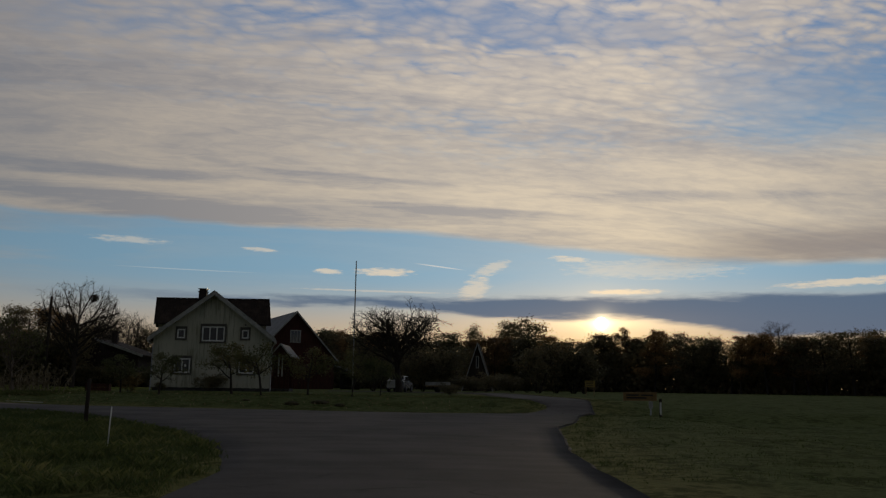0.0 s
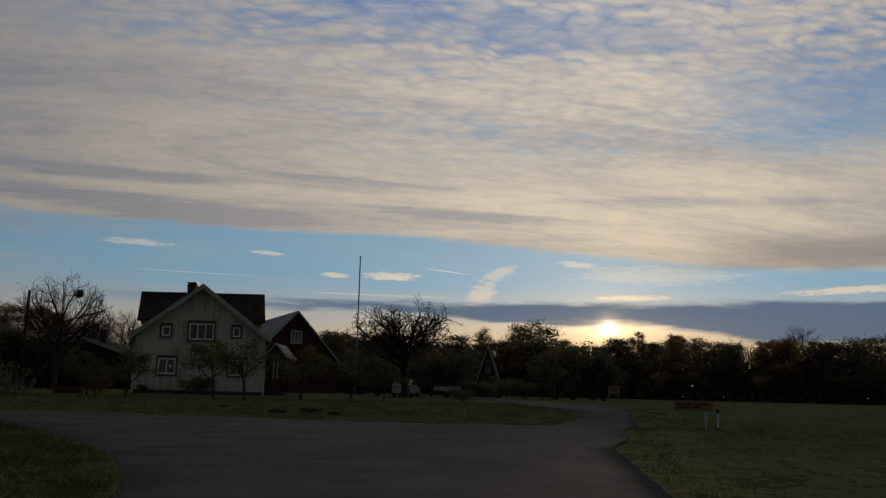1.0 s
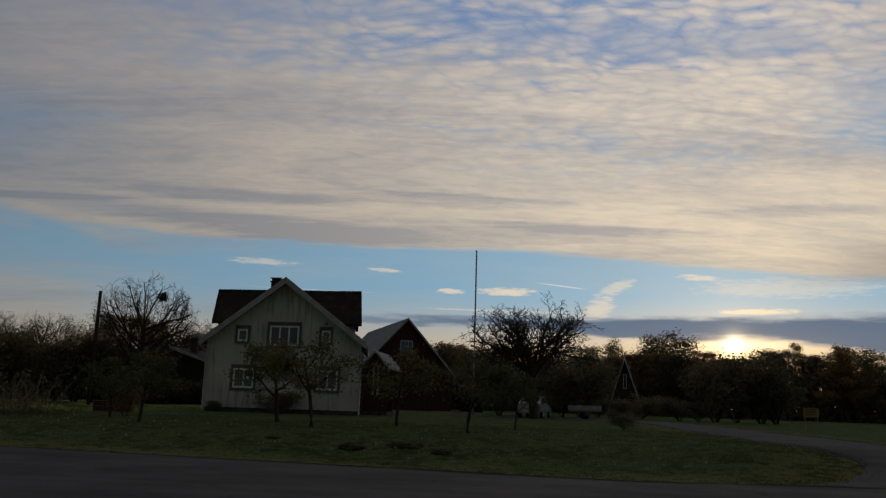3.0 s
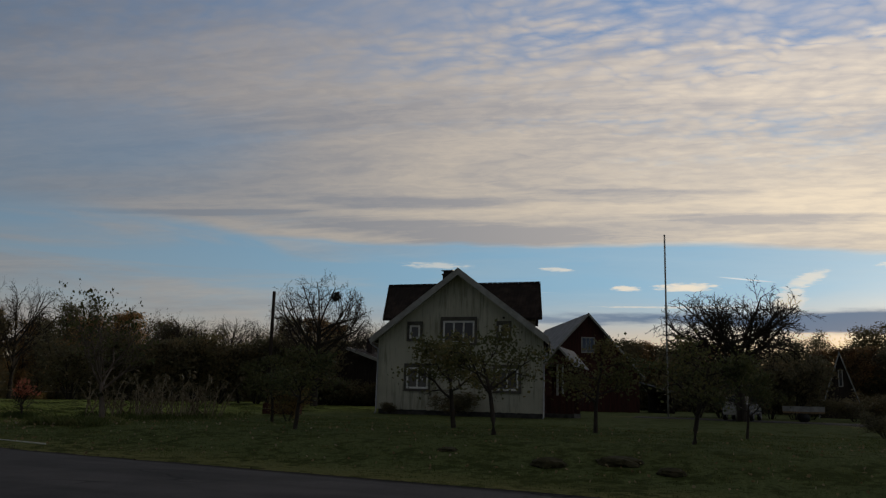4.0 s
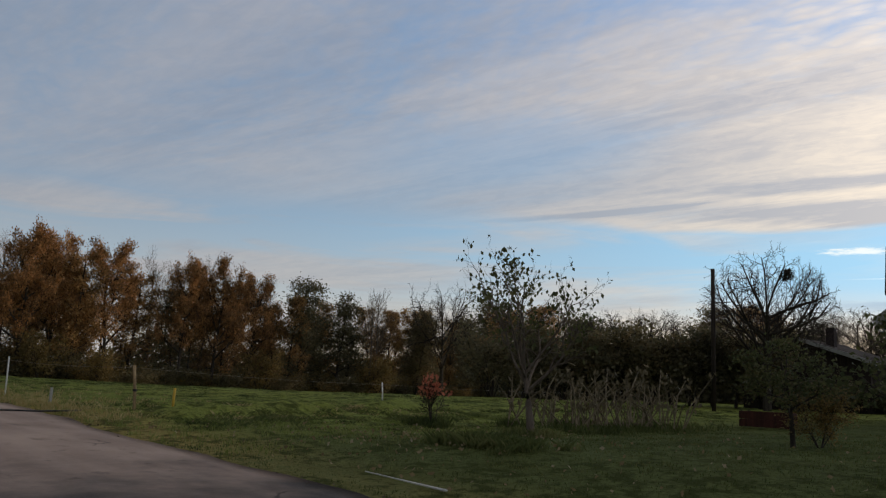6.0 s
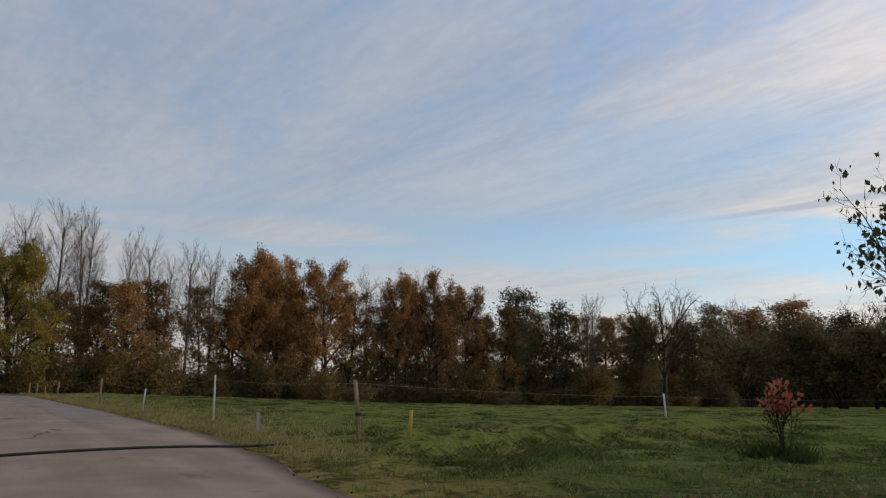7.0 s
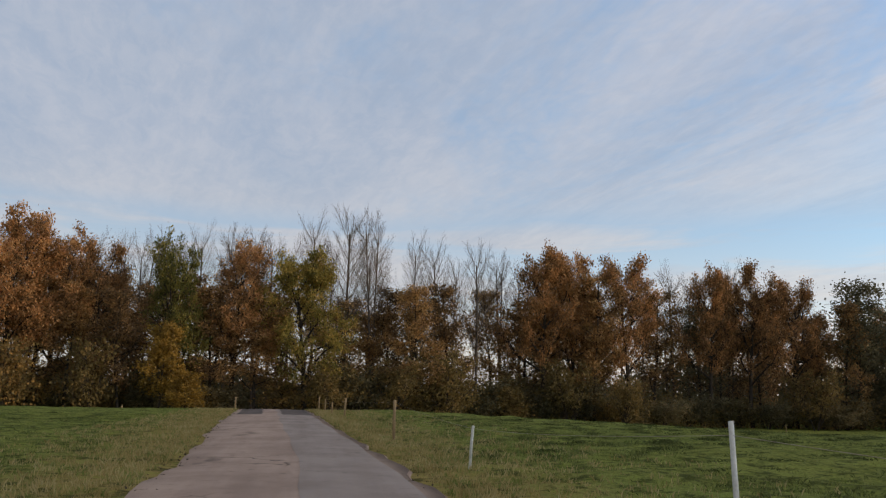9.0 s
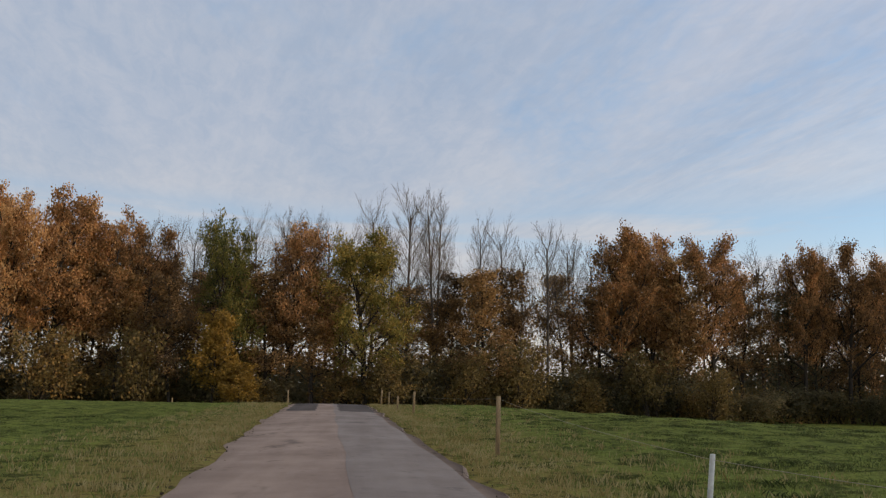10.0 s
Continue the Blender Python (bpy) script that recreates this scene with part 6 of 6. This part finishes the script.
grass("grass_clump", "dark long grass about the foot of the fruit tree", -23.6, -22.4, 34.6, 35.6, 26, 0.08, 0.20, M_TUSSOCK, 20, lambda x, y, gap, r: r < 0.9, 46, 0.005, 0.12)
grass("grass_clump", "weedy growth under the withered stalks", -26.0, -22.6, 36.8, 43.4, 140, 0.08, 0.26, M_TUSSOCK, 16, lambda x, y, gap, r: r < 0.8, 36, 0.006, 0.16)


def road_crumbs():
    """Crumbled asphalt, soil and leaves along the broken road edges."""
    rng = np.random.RandomState(18)
    n = 2600
    pick = rng.randint(0, 4000, n)
    rims = np.concatenate([even(rows[:, s], 1000) for rows in (MAIN_ROAD[90:], DRIVE) for s in (0, -1)])
    x, y = (rims[pick] + rng.normal(0, 0.13, (n, 2))).T
    c = np.stack([x, y, lie(x, y) + 0.022 + 0.010 * rng.uniform(0, 1, n)], 1)
    v = leaf_quads(rng, c, 0.036, 0.0, 1.3)
    tagged(new("road_crumbs", quads("road_crumbs", v, n, M_CRUMB)), "dark crumbs of asphalt and soil along the road edges", "gravel", kind="stuff")


road_crumbs()


def litter():
    rng = np.random.RandomState(12)
    n = 900
    x, y = rng.uniform(-27, 2, n), 27.5 + rng.exponential(5, n)
    x[:250], y[:250] = rng.normal(-22, 2.2, 250), rng.normal(31.5, 1.8, 250)
    c = np.stack([x, y, lie(x, y) + 0.05 + 0.02 * rng.uniform(0, 1, n)], 1)
    v = leaf_quads(rng, c, 0.05, 0.0, 1.4)
    tagged(new("fallen_leaves", quads("fallen_leaves", v, n, M_LITTER)), "scattered fallen leaves on the lawn", "leaves", kind="stuff")


litter()


def cable():
    sh = Shape()
    pts = []
    for t in np.linspace(0, 1, 24):
        x, y = -29.15 - 1.5 * t + 0.05 * math.sin(t * 7), 22.0 + 5.8 * t
        s = min(max((y - 22.6) / 4.2, 0), 1)
        pts.append((x, y, float(lie(x, y)) + 0.045 + 0.05 * (1 - (2 * s - 1) ** 2)))
    sh.tube(pts, [0.022] * len(pts), 6)
    tagged(new("road_cable", sh.mesh("road_cable", M_BLACK, True)), "black rubber cable lying across the road", "cable")


cable()
sh = Shape().tube([(-19.75, 27.85, -0.31), (-18.9, 27.8, -0.33), (-18.05, 27.8, -0.36)], [0.007, 0.011, 0.017], 6)
tagged(new("stick", sh.mesh("stick", M_PLASTIC, True)), "pale stick lying on the lawn", "stick")

# ---- the farmyard and the east verge ----


def build_roadside():
    s = thing("road_sign", "small brown direction board with pale edge and unreadable marks", "road sign", pose(9.62, 27.2, -1.2))
    part("board", Shape().box(-1.27, -0.02, 1.28, 0.28, 0.02, 1.67), M_SIGN, s, "ochre brown board")
    edge = Shape().box(-1.27, -0.026, 1.645, 0.28, -0.021, 1.67).box(-1.27, -0.026, 1.28, 0.28, -0.021, 1.30).box(-1.27, -0.026, 1.30, -1.25, -0.021, 1.645).box(0.26, -0.026, 1.30, 0.28, -0.021, 1.645)
    part("edge", edge, M_POST, s, "pale painted edge")
    for x0, x1, z in ((-1.12, -0.55, 1.50), (-0.45, 0.1, 1.50), (-1.12, -0.2, 1.38)):
        part("bar", Shape().box(x0, -0.025, z, x1, -0.021, z + 0.07), M_BLACK, s)
    part("pole", Shape().tube([(0, 0.05, -0.5), (0, 0.05, 1.62)], [0.03, 0.03], 10), M_ZINC, s, smooth=True)
    part("plate", Shape().box(-0.09, -0.02, 0.95, 0.09, 0.012, 1.25), M_BARGE, s, "pale reflector plate")
    f = thing("edge_post", "dark roadside edge post with a white reflector strip", "edge post", pose(10.05, 27.2, -1.2))
    part("shaft", Shape().prism([(-0.06, -0.05), (0.06, -0.05), (0.04, 0.05), (-0.04, 0.05)], -0.5, 1.37, "z"), M_DARKWOOD, f)
    part("reflector", Shape().box(-0.045, -0.062, 0.66, 0.045, -0.052, 1.23), M_PLASTIC, f, "white reflector strip")


build_roadside()


def build_sign():
    s = thing("yellow_sign", "yellow board with dark unreadable lines on two posts", "sign", pose(14.0, 61.6, 0))
    part("board", Shape().box(-0.45, -0.02, 0.72, 0.45, 0.02, 1.29), M_DULL_YELLOW, s)
    for x in (-0.35, 0.35):
        part("post", Shape().tube([(x, 0.05, -0.2), (x, 0.05, 1.25)], [0.03, 0.03], 6), M_POST, s)
    for z in (0.86, 1.02, 1.15):
        part("line", Shape().box(-0.35, -0.024, z, 0.3, -0.0205, z + 0.05), M_BLACK, s)


build_sign()


def build_car():
    c = thing("parked_car", "silver hatchback car parked in the farmyard", "car", pose(-2.9, 72.5, 0.1, 0, 0, 78))
    prof = [(-2.05, 0.28), (2.0, 0.28), (2.05, 0.62), (1.95, 0.82), (1.0, 0.98), (0.35, 1.46), (-1.1, 1.52), (-1.75, 1.12), (-2.05, 0.95)]
    bm = bmesh.new()
    left = [bm.verts.new((u, -0.86 + 0.16 * max(0, w - 0.9), w)) for u, w in prof]
    right = [bm.verts.new((u, 0.86 - 0.16 * max(0, w - 0.9), w)) for u, w in prof]
    bm.faces.new(left)
    bm.faces.new(list(reversed(right)))
    n = len(prof)
    for i in range(n):
        bm.faces.new((left[i], right[i], right[(i + 1) % n], left[(i + 1) % n]))
    bmesh.ops.recalc_face_normals(bm, faces=bm.faces)
    bmesh.ops.bevel(bm, geom=list(bm.edges), offset=0.06, segments=2, affect="EDGES")
    me = bpy.data.meshes.new("body")
    bm.to_mesh(me)
    bm.free()
    me.materials.append(M_CAR)
    part("body", me, None, c)
    for s in (-1, 1):
        part("side_window", Shape().prism([(-1.35, 1.02), (0.75, 1.02), (0.3, 1.38), (-1.0, 1.42)], s * 0.845, s * 0.85), M_GLASS, c, "dark side window")
    part("windscreen", Shape().add([(0.97, -0.7, 1.03), (0.97, 0.7, 1.03), (0.42, 0.64, 1.44), (0.42, -0.64, 1.44)], [(0, 1, 2, 3)]), M_GLASS, c)
    part("rear_window", Shape().add([(-1.78, -0.66, 1.14), (-1.78, 0.66, 1.14), (-1.2, 0.62, 1.50), (-1.2, -0.62, 1.50)], [(0, 3, 2, 1)]), M_GLASS, c)
    for x in (-1.3, 1.3):
        for y in (-0.84, 0.84):
            w = part("wheel", Shape().tube([(x, y - 0.1, 0.22), (x, y + 0.1, 0.22)], [0.31, 0.31], 16), M_BLACK, c, "black tyre", True)
            part("rim", Shape().tube([(x, y - 0.11, 0.22), (x, y + 0.11, 0.22)], [0.19, 0.19], 12), M_ZINC, w)
    t = thing("flat_trailer", "low flat trailer with pale side boards in the farmyard", "trailer", pose(0.9, 73.0, 0.05, 0, 0, 4))
    part("bed", Shape().box(-1.2, -0.7, 0.55, 1.2, 0.7, 0.65), M_POST, t)
    part("side_board", Shape().box(-1.2, -0.74, 0.66, 1.2, -0.70, 1.0), M_BARGE, t)
    part("side_board", Shape().box(-1.2, 0.70, 0.66, 1.2, 0.74, 1.0), M_BARGE, t)
    for y in (-0.8, 0.8):
        part("wheel", Shape().tube([(0, y - 0.07, 0.26), (0, y + 0.07, 0.26)], [0.28, 0.28], 14), M_BLACK, t, smooth=True)


build_car()

# ---- last: the cladding, and the models that were only copied from ----
build_boards()
for ob in PROTOS:
    for o in (*ob.children_recursive, ob):
        bpy.data.objects.remove(o)
